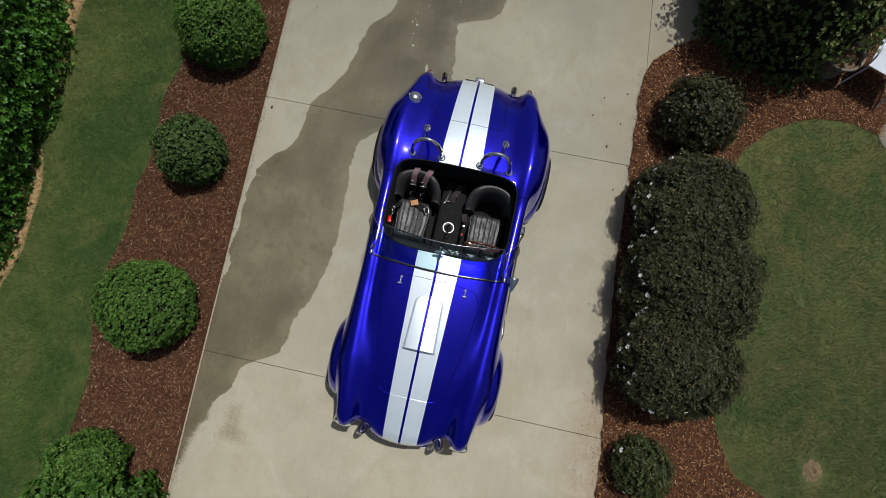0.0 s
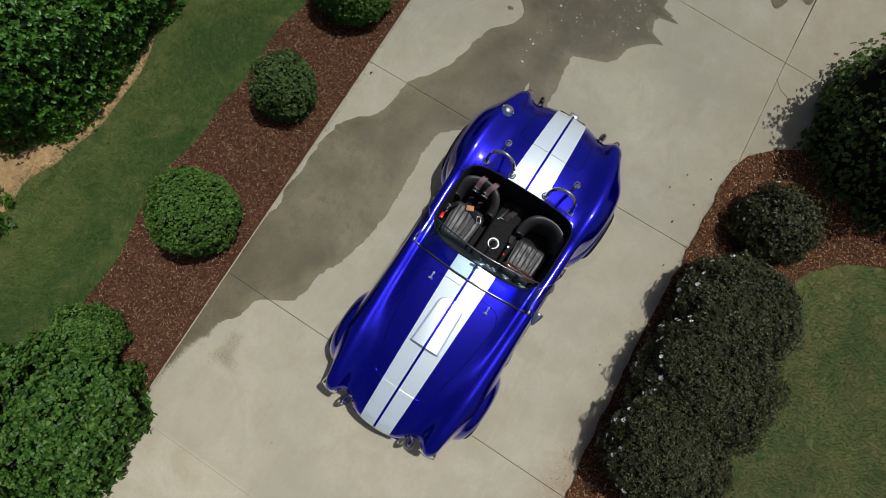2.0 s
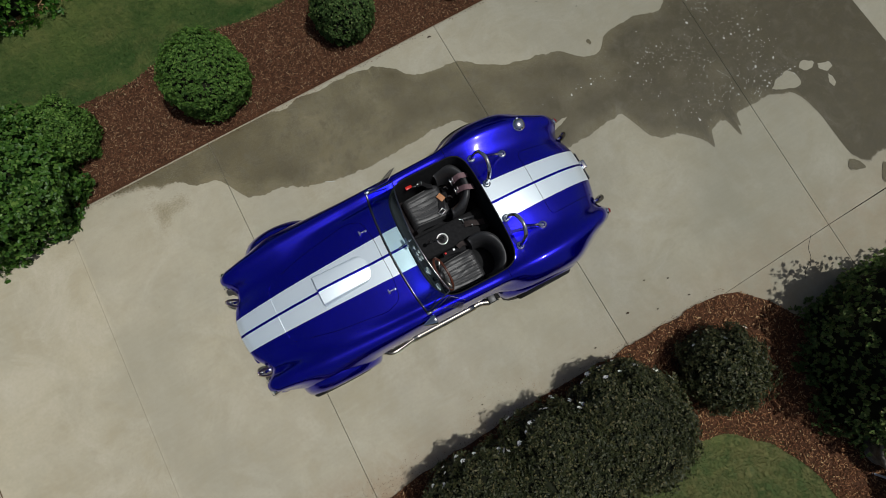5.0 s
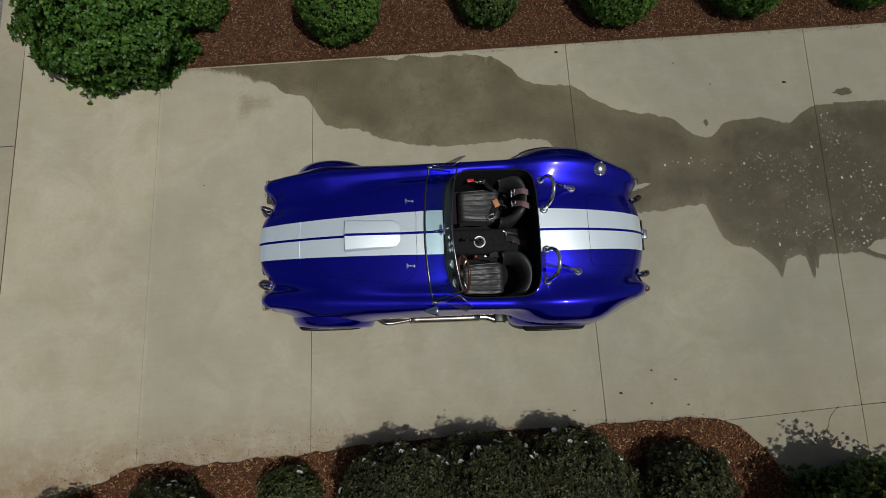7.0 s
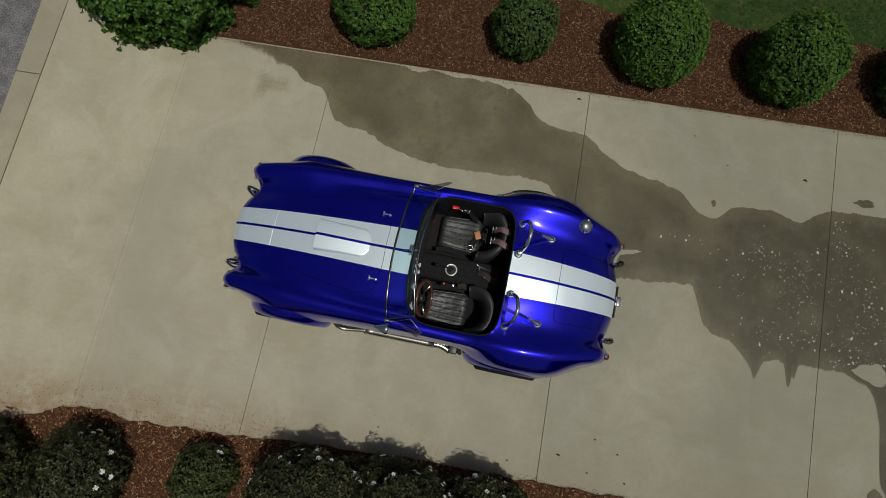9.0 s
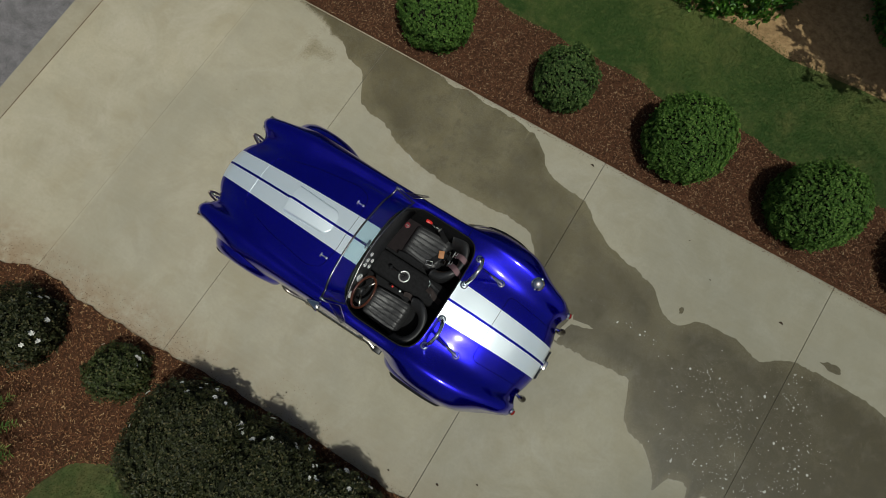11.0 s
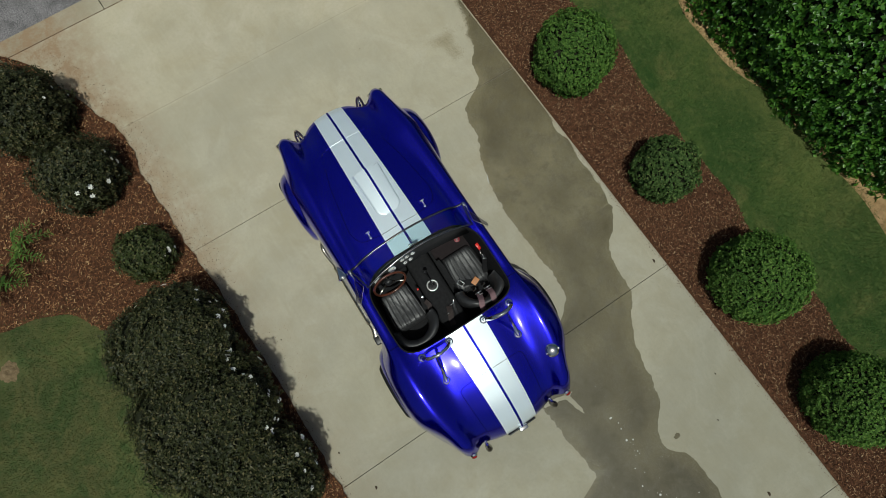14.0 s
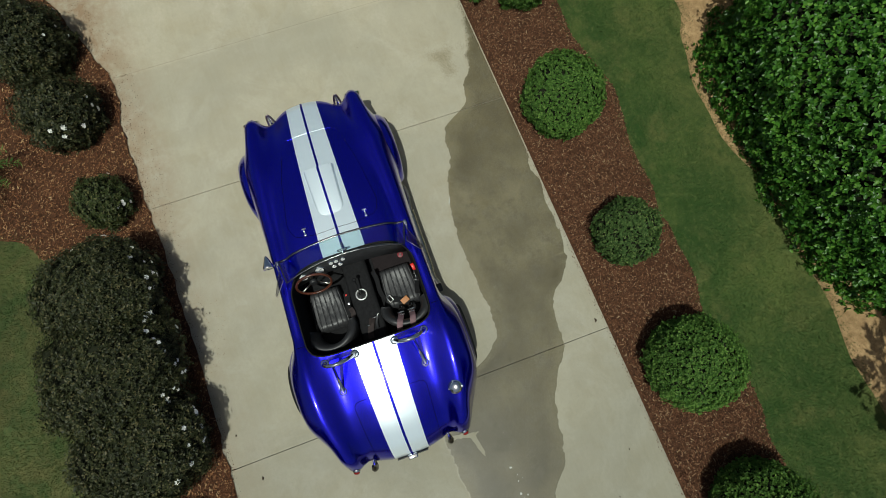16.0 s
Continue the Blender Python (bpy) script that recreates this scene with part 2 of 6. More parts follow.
        k.set(Base_Color=c, Roughness=0.86, Specular_IOR_Level=0.3)
    k.set(Normal=k.bump(grit, 0.25, 0.002, k.bump(fine, 0.25, 0.003)))
    return k.mat


def earth(name, dark, light, scale=14.0, fleck=None):
    k = Nodes(name)
    a, b, d = k.noise(scale, 6, 0.7), k.noise(scale / 9, 4), k.noise(scale * 7, 3, 0.7)
    c = k.mix(k.ramp(a, (0.35, 0.0), (0.65, 1.0)), dark, light)
    c = k.mix(k.ramp(b, (0.4, 0.0), (0.7, 0.5)), c, tuple(0.6 * v for v in dark))
    if fleck:
        c = k.mix(k.ramp(d, (0.6, 0.0), (0.7, 0.8)), c, fleck)
    k.set(Base_Color=c, Roughness=0.95, Specular_IOR_Level=0.2, Normal=k.bump(d, 0.6, 0.01, k.bump(a, 0.6, 0.02)))
    return k.mat


TONE = (0.385, 0.362, 0.285)
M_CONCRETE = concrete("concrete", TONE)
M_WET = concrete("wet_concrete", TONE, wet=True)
M_GUTTER = concrete("gutter_concrete", (0.315, 0.295, 0.232))
M_ASPHALT = earth("asphalt", (0.075, 0.071, 0.074), (0.37, 0.35, 0.355), 60, (0.62, 0.59, 0.6))
M_SOIL = earth("soil", (0.10, 0.06, 0.035), (0.2, 0.13, 0.08), 9)
M_CLAY = earth("sandy_clay", (0.27, 0.17, 0.08), (0.5, 0.335, 0.17), 11, (0.17, 0.12, 0.06))
M_SPOT = earth("dry_soil", (0.14, 0.1, 0.055), (0.3, 0.215, 0.125), 25, (0.1, 0.11, 0.04))
M_MULCH = earth("mulch_bed", (0.05, 0.022, 0.011), (0.125, 0.056, 0.028), 30, (0.2, 0.105, 0.055))
M_JOINT = earth("joint_dirt", (0.02, 0.018, 0.015), (0.05, 0.043, 0.036), 40)


def chip_material(name, gain):
    k = Nodes(name)
    g = k.node("ShaderNodeNewGeometry")
    c = k.ramp(g.outputs["Random Per Island"], (0.0, (0.04, 0.017, 0.009)), (0.46, (0.132, 0.053, 0.027)), (0.78, (0.22, 0.105, 0.053)), (0.95, (0.33, 0.195, 0.11)), (1.0, (0.44, 0.31, 0.19)))
    c = k.mix(1.0, c, gain, "MULTIPLY")
    n = k.noise(80, 4, 0.6, stretch=(1, 1, 3))
    k.set(Base_Color=k.mix(k.ramp(n, (0.3, 0.5), (0.6, 0.0)), c, (0.03, 0.014, 0.01)), Roughness=0.9, Specular_IOR_Level=0.2)
    return k.mat


M_CHIP = chip_material("bark_chips", (0.88, 0.95, 0.95))
M_CHIP_PALE = chip_material("sun_bleached_bark_chips", (1.22, 1.25, 1.1))


def grass_material(name, lush, blades=True):
    """Grass: deep green where watered, olive and straw in worn places."""
    k = Nodes(name)
    sep = k.node("ShaderNodeSeparateXYZ")
    k.put(sep.inputs[0], k.coords.outputs["Object"])
    if blades:
        g = k.node("ShaderNodeNewGeometry")
        c = k.ramp(g.outputs["Random Per Island"], (0.0, (0.03, 0.075, 0.022)), (0.5, (0.075, 0.14, 0.045)), (0.85, (0.13, 0.17, 0.06)), (1.0, (0.22, 0.21, 0.095)))
    else:
        c = k.mix(k.ramp(k.noise(160, 3, 0.7), (0.35, 0.0), (0.65, 1.0)), (0.035, 0.045, 0.018), (0.09, 0.095, 0.042))
    dry, worn, tuft = k.noise(0.9, 6, 0.72), k.noise(3.6, 5, 0.72), k.noise(15, 4, 0.75)
    if lush:
        c = k.mix(0.35, c, (0.055, 0.118, 0.036))
        c = k.mix(k.ramp(k.noise(1.7, 6, 0.72), (0.5, 0.0), (0.64, 0.6)), c, (0.165, 0.155, 0.07))
        # thirsty towards the hedge
        thirst = k.math("ADD", k.math("MULTIPLY_ADD", sep.outputs[1], 0.5, -2.1), k.math("MULTIPLY", dry, 1.3))
        c = k.mix(k.ramp(thirst, (0.6, 0.0), (1.0, 0.85)), c, (0.165, 0.165, 0.07))
        c = k.mix(k.ramp(worn, (0.46, 0.0), (0.6, 0.6)), c, (0.036, 0.077, 0.022))
    else:
        c = k.mix(k.ramp(dry, (0.34, 0.15), (0.58, 0.7)), c, (0.122, 0.142, 0.06))
        c = k.mix(k.ramp(worn, (0.46, 0.0), (0.62, 0.6)), c, (0.036, 0.078, 0.025))
    field = k.noise(0.75, 5, 0.7, distortion=0.5)
    c = k.mix(k.ramp(field, (0.52, 0.0), (0.66, 0.5)), c, (0.13, 0.16, 0.055))
    c = k.mix(k.ramp(field, (0.36, 0.5), (0.48, 0.0)), c, (0.04, 0.078, 0.024))
    c = k.mix(k.ramp(tuft, (0.54, 0.0), (0.66, 0.4)), c, (0.18, 0.19, 0.08))
    c = k.mix(k.ramp(tuft, (0.32, 0.45), (0.47, 0.0)), c, (0.026, 0.06, 0.02))
    if lush:
        c = k.mix(1.0, c, (0.78, 0.87, 0.65), "MULTIPLY")
    else:
        # thatch shows through in patches
        bare = k.noise(2.3, 6, 0.75, distortion=0.8)
        c = k.mix(k.ramp(bare, (0.48, 0.0), (0.6, 0.5)), c, (0.15, 0.14, 0.062))
        c = k.mix(k.ramp(bare, (0.36, 0.55), (0.46, 0.0)), c, (0.05, 0.095, 0.03))
        c = k.mix(k.ramp(k.noise(6.5, 5, 0.7), (0.56, 0.0), (0.68, 0.45)), c, (0.18, 0.165, 0.08))
        # darker towards the street, broken up by noise
        far = k.math("MULTIPLY_ADD", sep.outputs[0], 0.25, k.math("MULTIPLY_ADD", dry, 0.8, 0.0))
        c = k.mix(1.0, c, k.mix(k.ramp(far, (0.2, 0.0), (0.9, 1.0)), (0.76, 0.76, 0.66), (1.0, 0.97, 0.82)), "MULTIPLY")
    k.set(Base_Color=c, Roughness=0.75, Specular_IOR_Level=0.12)
    return k.mat


M_GRASS = grass_material("watered_turf_blades", 1.0)
M_GRASS_DRY = grass_material("sunny_lawn_blades", 0.0)
M_TURF = grass_material("watered_turf_soil", 1.0, False)
M_TURF_DRY = grass_material("sunny_lawn_soil", 0.0, False)
M_BOX = leafy("boxwood_leaves", (0.034, 0.088, 0.014), (0.112, 0.215, 0.038), 0.5, (0.19, 0.3, 0.066), 0.22, 0.16)
M_BOX_SMALL = leafy("older_boxwood_leaves", (0.03, 0.066, 0.016), (0.09, 0.155, 0.04), 0.5, (0.18, 0.23, 0.075), 0.2, 0.16)
M_LAUREL = leafy("laurel_leaves", (0.023, 0.081, 0.009), (0.078, 0.203, 0.022), 0.33, (0.155, 0.31, 0.043), 0.2, 0.3)
M_GARDENIA = leafy("gardenia_leaves", (0.0175, 0.0235, 0.009), (0.05, 0.0555, 0.021), 0.42, (0.128, 0.112, 0.05), 0.1, 0.2)
M_YOUNG = leafy("young_gardenia_leaves", (0.024, 0.035, 0.011), (0.064, 0.08, 0.025), 0.42, (0.13, 0.125, 0.05), 0.12, 0.18)
M_VIBURNUM = leafy("viburnum_leaves", (0.026, 0.075, 0.011), (0.078, 0.167, 0.026), 0.38, (0.155, 0.255, 0.05), 0.2, 0.22)
M_HOLLY = leafy("holly_leaves", (0.058, 0.105, 0.026), (0.175, 0.25, 0.066), 0.42, (0.28, 0.28, 0.1), 0.25, 0.2)
M_LILY = leafy("daylily_leaves", (0.045, 0.095, 0.018), (0.11, 0.19, 0.035), 0.5, (0.2, 0.27, 0.07), 0.2, 0.15)
# colours the stems, and the shade painted inside each shrub
M_TWIG_SHADE = plain("twigs_and_inner_shade", (0.016, 0.018, 0.010), 0.95, grain=60, vary=0.6, spec=0.1)
M_PETAL = plain("white_petals", (0.85, 0.84, 0.78), 0.6, vary=0.05)

# ---- ground, drive and street ----
rng = np.random.default_rng(7)
JOINTS = [(-3.279, 0.0472), (-1.497, 0.0438), (1.586, 0.0263), (4.457, 0.0673), (7.5, 0.06)]  # x at mid width, skew
EDGE_L, EDGE_R = 2.40, -2.05


def joint_x(k, y):
    x, skew = JOINTS[k]
    return x + skew * (y - 0.2)


def curb_x(y):
    return -4.859 + 0.0326 * (y - 0.6)


ground = sheet([(-400, -400), (400, -400), (400, 400), (-400, 400)], -0.06, "ground", M_SOIL)
tagged(ground, "bare brown soil under the planting beds", "ground", kind="structure")

edge_soil = sheet([(1.4, -2.4), (2.82, -2.4), (2.82, -2.04), (1.4, -2.04)], -0.003, "edge_soil", M_SOIL)
tagged(edge_soil, "brown soil along the edge of the slab", "ground", kind="structure")
base = sheet([(-5.4, -3.85), (13.4, -3.85), (13.4, 2.4), (-5.4, 2.4)], -0.035, "joint_bed", M_JOINT)
tagged(base, "dark dirt in the joints under the slabs", "ground", kind="structure")
driveway = thing("driveway", Matrix(), "weathered tan broom-finished concrete driveway, partly wet", "driveway", kind="structure")


def right_edge(x):
    """The drive's planted edge, which flares to the street and to the parking pad."""
    y = EDGE_R - 0.42 * max(0.0, -3.6 - x) ** 1.35
    return y


def pad_y(x):
    """The joint between the drive and the parking pad."""
    return -2.153 + 0.022 * min(x, 6.0)


def slab(k0, k1):
    ys = np.linspace(EDGE_L + 0.04, EDGE_R - (0.14 if k1 in (1, 2) else 0.0), 13)
    low_l, low_r = [pad_y(joint_x(k, EDGE_R)) if k is not None else pad_y(13.5) for k in (k0, k1)] if k0 is not None and k0 >= 2 else (None, None)
    left = [((joint_x(k0, y) + 0.003) if k0 is not None else curb_x(y) + 0.012, y) for y in ys]
    right = [((joint_x(k1, y) - 0.003) if k1 is not None else 13.5, y) for y in ys]
    if k0 is None:
        low = [(x, right_edge(x) - 0.12) for x in np.linspace(curb_x(-2.7) + 0.012, joint_x(k1, EDGE_R) - 0.003, 9)]
        high = [(x, EDGE_L + 0.5 * max(0, -3.7 - x) ** 1.3) for x in np.linspace(joint_x(k1, EDGE_L) - 0.004, curb_x(2.6) + 0.012, 6)]
        outline = left[:-1] + low + right[::-1][1:] + high[1:]
    else:
        if low_l is not None:
            left[-1], right[-1] = (left[-1][0], low_l), (right[-1][0], low_r)
        outline = left + right[::-1]
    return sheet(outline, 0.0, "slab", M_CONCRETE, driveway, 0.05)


for pair in ((None, 0), (0, 1), (1, 2), (2, 3), (3, 4), (4, None)):
    slab(*pair)
# the pad beside the drive, towards the house
pad_edge = [(2.725, -2.071), (2.920, -2.153), (3.163, -2.405), (3.402, -2.819), (3.640, -3.250), (3.924, -3.822)]
pad = [(2.72, pad_y(2.72) - 0.005)] + pad_edge[1:] + [(4.19, -3.9), (4.302, pad_y(4.3) - 0.005)]
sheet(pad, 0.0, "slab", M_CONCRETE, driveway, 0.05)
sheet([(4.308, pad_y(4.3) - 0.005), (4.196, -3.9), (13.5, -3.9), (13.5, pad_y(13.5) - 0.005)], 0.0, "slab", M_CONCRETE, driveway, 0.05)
# hairline crack from the pad's corner
crack = smooth_line([(4.052, -2.051, 0.0012), (3.932, -2.158, 0.0012), (3.881, -2.265, 0.0012), (3.752, -2.344, 0.0012), (3.673, -2.422, 0.0012)], 5)
part("crack", tube(crack, 0.0026, 5, flat=0.2), M_JOINT, driveway)

# gutter along the street, in lengths, and the asphalt
gutter = thing("gutter", Matrix(), "grey-tan concrete gutter along the asphalt street", "kerb", kind="structure")
for y0, y1 in ((-9, -4.39), (-4.39, -1.40), (-1.40, 1.588), (1.588, 4.58), (4.58, 9)):
    ys = np.linspace(y0 + 0.005, y1 - 0.005, 8)
    inner = [(curb_x(y), y) for y in ys]
    outer = [(curb_x(y) - 0.285 - 0.012 * (y - 0.5), y) for y in ys]
    sheet(inner + outer[::-1], -0.006, "slab", M_GUTTER, gutter, 0.08)
ys = np.linspace(-40, 40, 81)
street = sheet([(curb_x(max(-9, min(9, y))) - 0.293 - 0.012 * (max(-9, min(9, y)) - 0.5), y) for y in ys] + [(-12, 40), (-12, -40)], -0.016, "road", M_ASPHALT, None, 0.04)
tagged(street, "worn grey asphalt street with pale aggregate", "road", kind="structure")

# the far rim of the gutter carries a rubbed dark line of grit
grit_line = smooth_line([(curb_x(y) + 0.006, y, -0.002) for y in np.linspace(-2.8, 4.4, 20)], 3)
part("grit", tube(grit_line, 0.007, 5, flat=0.3), M_SOIL, gutter)
# the joint next to the street is packed with pale silt
fill = [(joint_x(0, y), y, -0.0005) for y in np.linspace(-1.9, 2.36, 30)]
part("joint_silt", tube([(x + 0.002 * noise.noise((y * 9, 0, 1)), y, z) for x, y, z in fill], 0.0042, 5, flat=0.3), M_GUTTER, driveway)


def wavy(points, amount, freq, step=0.12):
    """A line through points with small waves of its own."""
    line = smooth_line([(x, y, 0) for x, y in points], 24)
    return [(p.x + amount * noise.noise((p.x * freq, p.y * freq, 1)), p.y + amount * noise.noise((p.x * freq, p.y * freq, 7))) for p in line[::3]] + [(line[-1].x, line[-1].y)]


# ---- wet patch left by washing the car ----
wet_top = lerp_table([(-3.2, 2.392), (-2.465, 2.392), (-2.215, 2.392), (-0.760, 2.392), (-0.558, 2.355), (-0.306, 2.372), (-0.004, 2.350), (0.298, 2.360), (0.500, 2.330), (0.782, 2.228), (1.004, 2.005), (1.306, 1.885), (1.608, 1.847), (1.909, 1.615), (2.310, 1.465), (2.762, 1.326), (3.030, 1.104), (3.161, 1.085), (3.364, 1.260), (3.817, 1.284), (4.117, 1.194), (4.321, 1.339), (4.826, 1.404), (5.529, 1.369), (5.826, 1.208), (6.4, 0.9)])
wet_low = lerp_table([(-3.2, 2.22), (-2.75, 2.24), (-2.46, 2.26), (-2.2, 2.17), (-1.96, 2.13), (-1.8, 1.99), (-1.66, 1.98), (-1.52, 1.87), (-1.46, 1.74), (-1.352, 1.577), (-1.001, 1.489), (-0.699, 1.360), (-0.348, 1.251), (0.102, 1.194), (0.803, 1.220), (1.255, 1.193), (1.424, 0.971), (1.553, 0.669), (1.901, 0.270), (2.200, 0.221), (2.999, 0.276), (3.077, 0.076), (3.144, -0.103), (3.490, -0.301), (3.647, -0.439), (3.686, -0.479), (3.729, -0.538), (3.758, -0.617), (3.782, -0.632), (3.808, -0.558), (3.845, -0.468), (3.936, -0.408), (4.05, -0.40)])
wet_low2 = lerp_table([(4.035, -0.417), (4.084, -0.457), (4.111, -0.566), (4.144, -0.675), (4.164, -0.655), (4.181, -0.555), (4.205, -0.595), (4.233, -0.466), (4.333, -0.415), (4.482, -0.434), (4.701, -0.433), (4.878, -0.511), (5.024, -0.610), (5.098, -0.808), (5.131, -1.055), (5.140, -1.448), (5.195, -1.614), (5.311, -1.711), (5.439, -1.691), (5.693, -1.787), (6.026, -1.824), (6.4, -1.7)])


def wet_edges(x):
    top, low = wet_top(x), wet_low(x) if x < 4.035 else wet_low2(x)
    wob = noise.noise((x * 5, 3.1, 0)) * 0.03 + noise.noise((x * 16, 9.2, 0)) * 0.02 + noise.noise((x * 47, 9.2, 4)) * 0.012
    wob2 = noise.noise((x * 5, 30.1, 0)) * 0.03 + noise.noise((x * 16, 19.2, 0)) * 0.022 + noise.noise((x * 47, 19.2, 4)) * 0.013
    return min(top + (wob if top < 2.38 else 0), EDGE_L - 0.006), low + wob2


wet = thing("wet_patch", Matrix(), "dark damp patch of wash water drying on the concrete", "water", kind="stuff")
cuts = [-3.2] + [j[0] for j in JOINTS[1:4]] + [6.4]
for i in range(len(cuts) - 1):
    k0, k1 = (i if i else None), (i + 1 if i < 3 else None)
    verts, faces, soaked, remains, rows = [], [], [], [], 36
    n = max(8, int((cuts[i + 1] - cuts[i]) / 0.01))
    for a in range(n + 1):
        u = a / n
        xm = cuts[i] + (cuts[i + 1] - cuts[i]) * u
        top, low = wet_edges(xm)
        top = max(top, low + 0.004)
        for b in range(rows + 1):
            y = low + (top - low) * b / rows
            x0 = joint_x(k0, y) + 0.003 if k0 else cuts[i]
            x1 = joint_x(k1, y) - 0.003 if k1 else cuts[i + 1]
            verts.append((x0 + (x1 - x0) * u, y, 0.0025))
            # the street end has nearly dried, but for a line along the edge
            end = min(1.0, max(0.0, (xm + 3.2) / 1.3))
            spread = 0.012 + 0.16 * min(1.0, max(0.0, (-1.85 - xm) / 0.3))
            remains.append(min(1.0, max(0.0, 1.3 * end * min(1.0, 0.2 + (y - low) / spread) + 0.15 * noise.noise((xm * 5, y * 5, 3)))))
            # the margin has begun to dry
            margin = min(y - low if xm < 5.1 else 9.0, (top - y) if top < 2.3 else 9.0, 0.2 + 0.5 * max(0.0, 6.3 - xm))
            soaked.append(min(1.0, max(0.55, 0.55 + 0.45 * (margin - 0.012 + 0.12 * noise.noise((xm * 3, y * 3, 2)) + 0.03 * noise.noise((xm * 15, y * 15, 5))) / 0.17)))
    for a in range(n):
        for b in range(rows):
            o = a * (rows + 1) + b
            faces.append((o, o + rows + 1, o + rows + 2, o + 1))
    film = part("water_film", (verts, faces), M_WET, wet, smooth=False)
    film.data.attributes.new("wetness", "FLOAT", "POINT").data.foreach_set("value", np.array(soaked, np.float32))
    film.data.attributes.new("left", "FLOAT", "POINT").data.foreach_set("value", np.array(remains, np.float32))


def puddle(outline, z):
    ob = sheet(outline, z, "water_film", M_WET, wet)
    for key, value in (("wetness", 0.7), ("left", 1.0)):
        ob.data.attributes.new(key, "FLOAT", "POINT").data.foreach_set("value", np.full(len(ob.data.vertices), value, np.float32))


for x, y, w, h in ((4.920, 1.543, 0.12, 0.045), (3.188, 1.273, 0.03, 0.04)):
    pts = [(x + w * math.cos(a) * (1 + 0.6 * noise.noise((x * 9 + math.cos(a) * 2, math.sin(a) * 2, 5))), y + h * math.sin(a) * (1 + 0.6 * noise.noise((math.cos(a) * 2, math.sin(a) * 2 + y, 8)))) for a in np.linspace(0, 2 * math.pi, 25)[:-1]]
    puddle(pts, 0.0025)
for blob in ([(5.019, -1.547), (5.096, -1.615), (5.113, -1.732), (5.005, -1.704), (4.958, -1.626)], [(5.348, -1.789), (5.406, -1.838), (5.461, -1.964), (5.390, -2.023), (5.233, -2.014), (5.226, -1.917)]):
    puddle([(x + 0.01 * noise.noise((x * 30, y * 30, 2)), y + 0.01 * noise.noise((x * 30, y * 30, 8))) for x, y in wavy(blob + blob[:1], 0.02, 11)[:-1]], 0.0052)
# drops splashed towards the street, half dried
verts, faces, remains, n = [], [], [], 30
for a in range(n + 1):
    for b in range(n + 1):
        u, v = 2 * a / n - 1, 2 * b / n - 1
        verts.append((-2.12 + 0.5 * u, 1.98 + 0.4 * v, 0.0022))
        remains.append(max(0.0, 0.4 * (1 - u * u) * (1 - v * v) + 0.25 * noise.noise((u * 2.2, v * 2, 6)) * (1 - u**4) * (1 - v**4)))
        if a < n and b < n:
            o = a * (n + 1) + b
            faces.append((o, o + n + 1, o + n + 2, o + 1))
splash = part("water_film", (verts, faces), M_WET, wet, smooth=False)
splash.data.attributes.new("wetness", "FLOAT", "POINT").data.foreach_set("value", np.zeros(len(verts), np.float32))
splash.data.attributes.new("left", "FLOAT", "POINT").data.foreach_set("value", np.array(remains, np.float32))
# places that stayed dry
islands = [
    [(4.762, -0.373), (4.853, -0.322), (4.973, -0.292), (5.073, -0.271), (5.141, -0.341), (5.148, -0.460), (5.057, -0.510), (4.880, -0.432)],
    [(5.232, -0.300), (5.322, -0.260), (5.430, -0.339), (5.378, -0.399), (5.269, -0.380)],
    [(5.468, -0.378), (5.586, -0.427), (5.614, -0.497), (5.524, -0.517), (5.446, -0.448)],
    [(5.493, -0.547), (5.511, -0.607), (5.509, -0.696), (5.448, -0.716), (5.441, -0.637)],
]
for patch in islands:
    sheet([(x + 0.012 * noise.noise((x * 30, y * 30, 2)), y + 0.012 * noise.noise((x * 30, y * 30, 8))) for x, y in wavy(patch + patch[:1], 0.02, 11)[:-1]], 0.0045, "dry_patch", M_CONCRETE, wet)
tongue = [(2.061, 0.271), (2.102, 0.421), (2.128, 0.532), (2.143, 0.603), (2.168, 0.553), (2.253, 0.568), (2.393, 0.586), (2.398, 0.569), (2.303, 0.533), (2.202, 0.502), (2.157, 0.462), (2.131, 0.371), (2.111, 0.251)]
sheet([(x + 0.012 * noise.noise((x * 40, y * 40, 2)), y + 0.012 * noise.noise((x * 40, y * 40, 8))) for x, y in wavy(tongue + tongue[:1], 0.008, 14)[:-1]], 0.0045, "dry_patch", M_CONCRETE, wet)

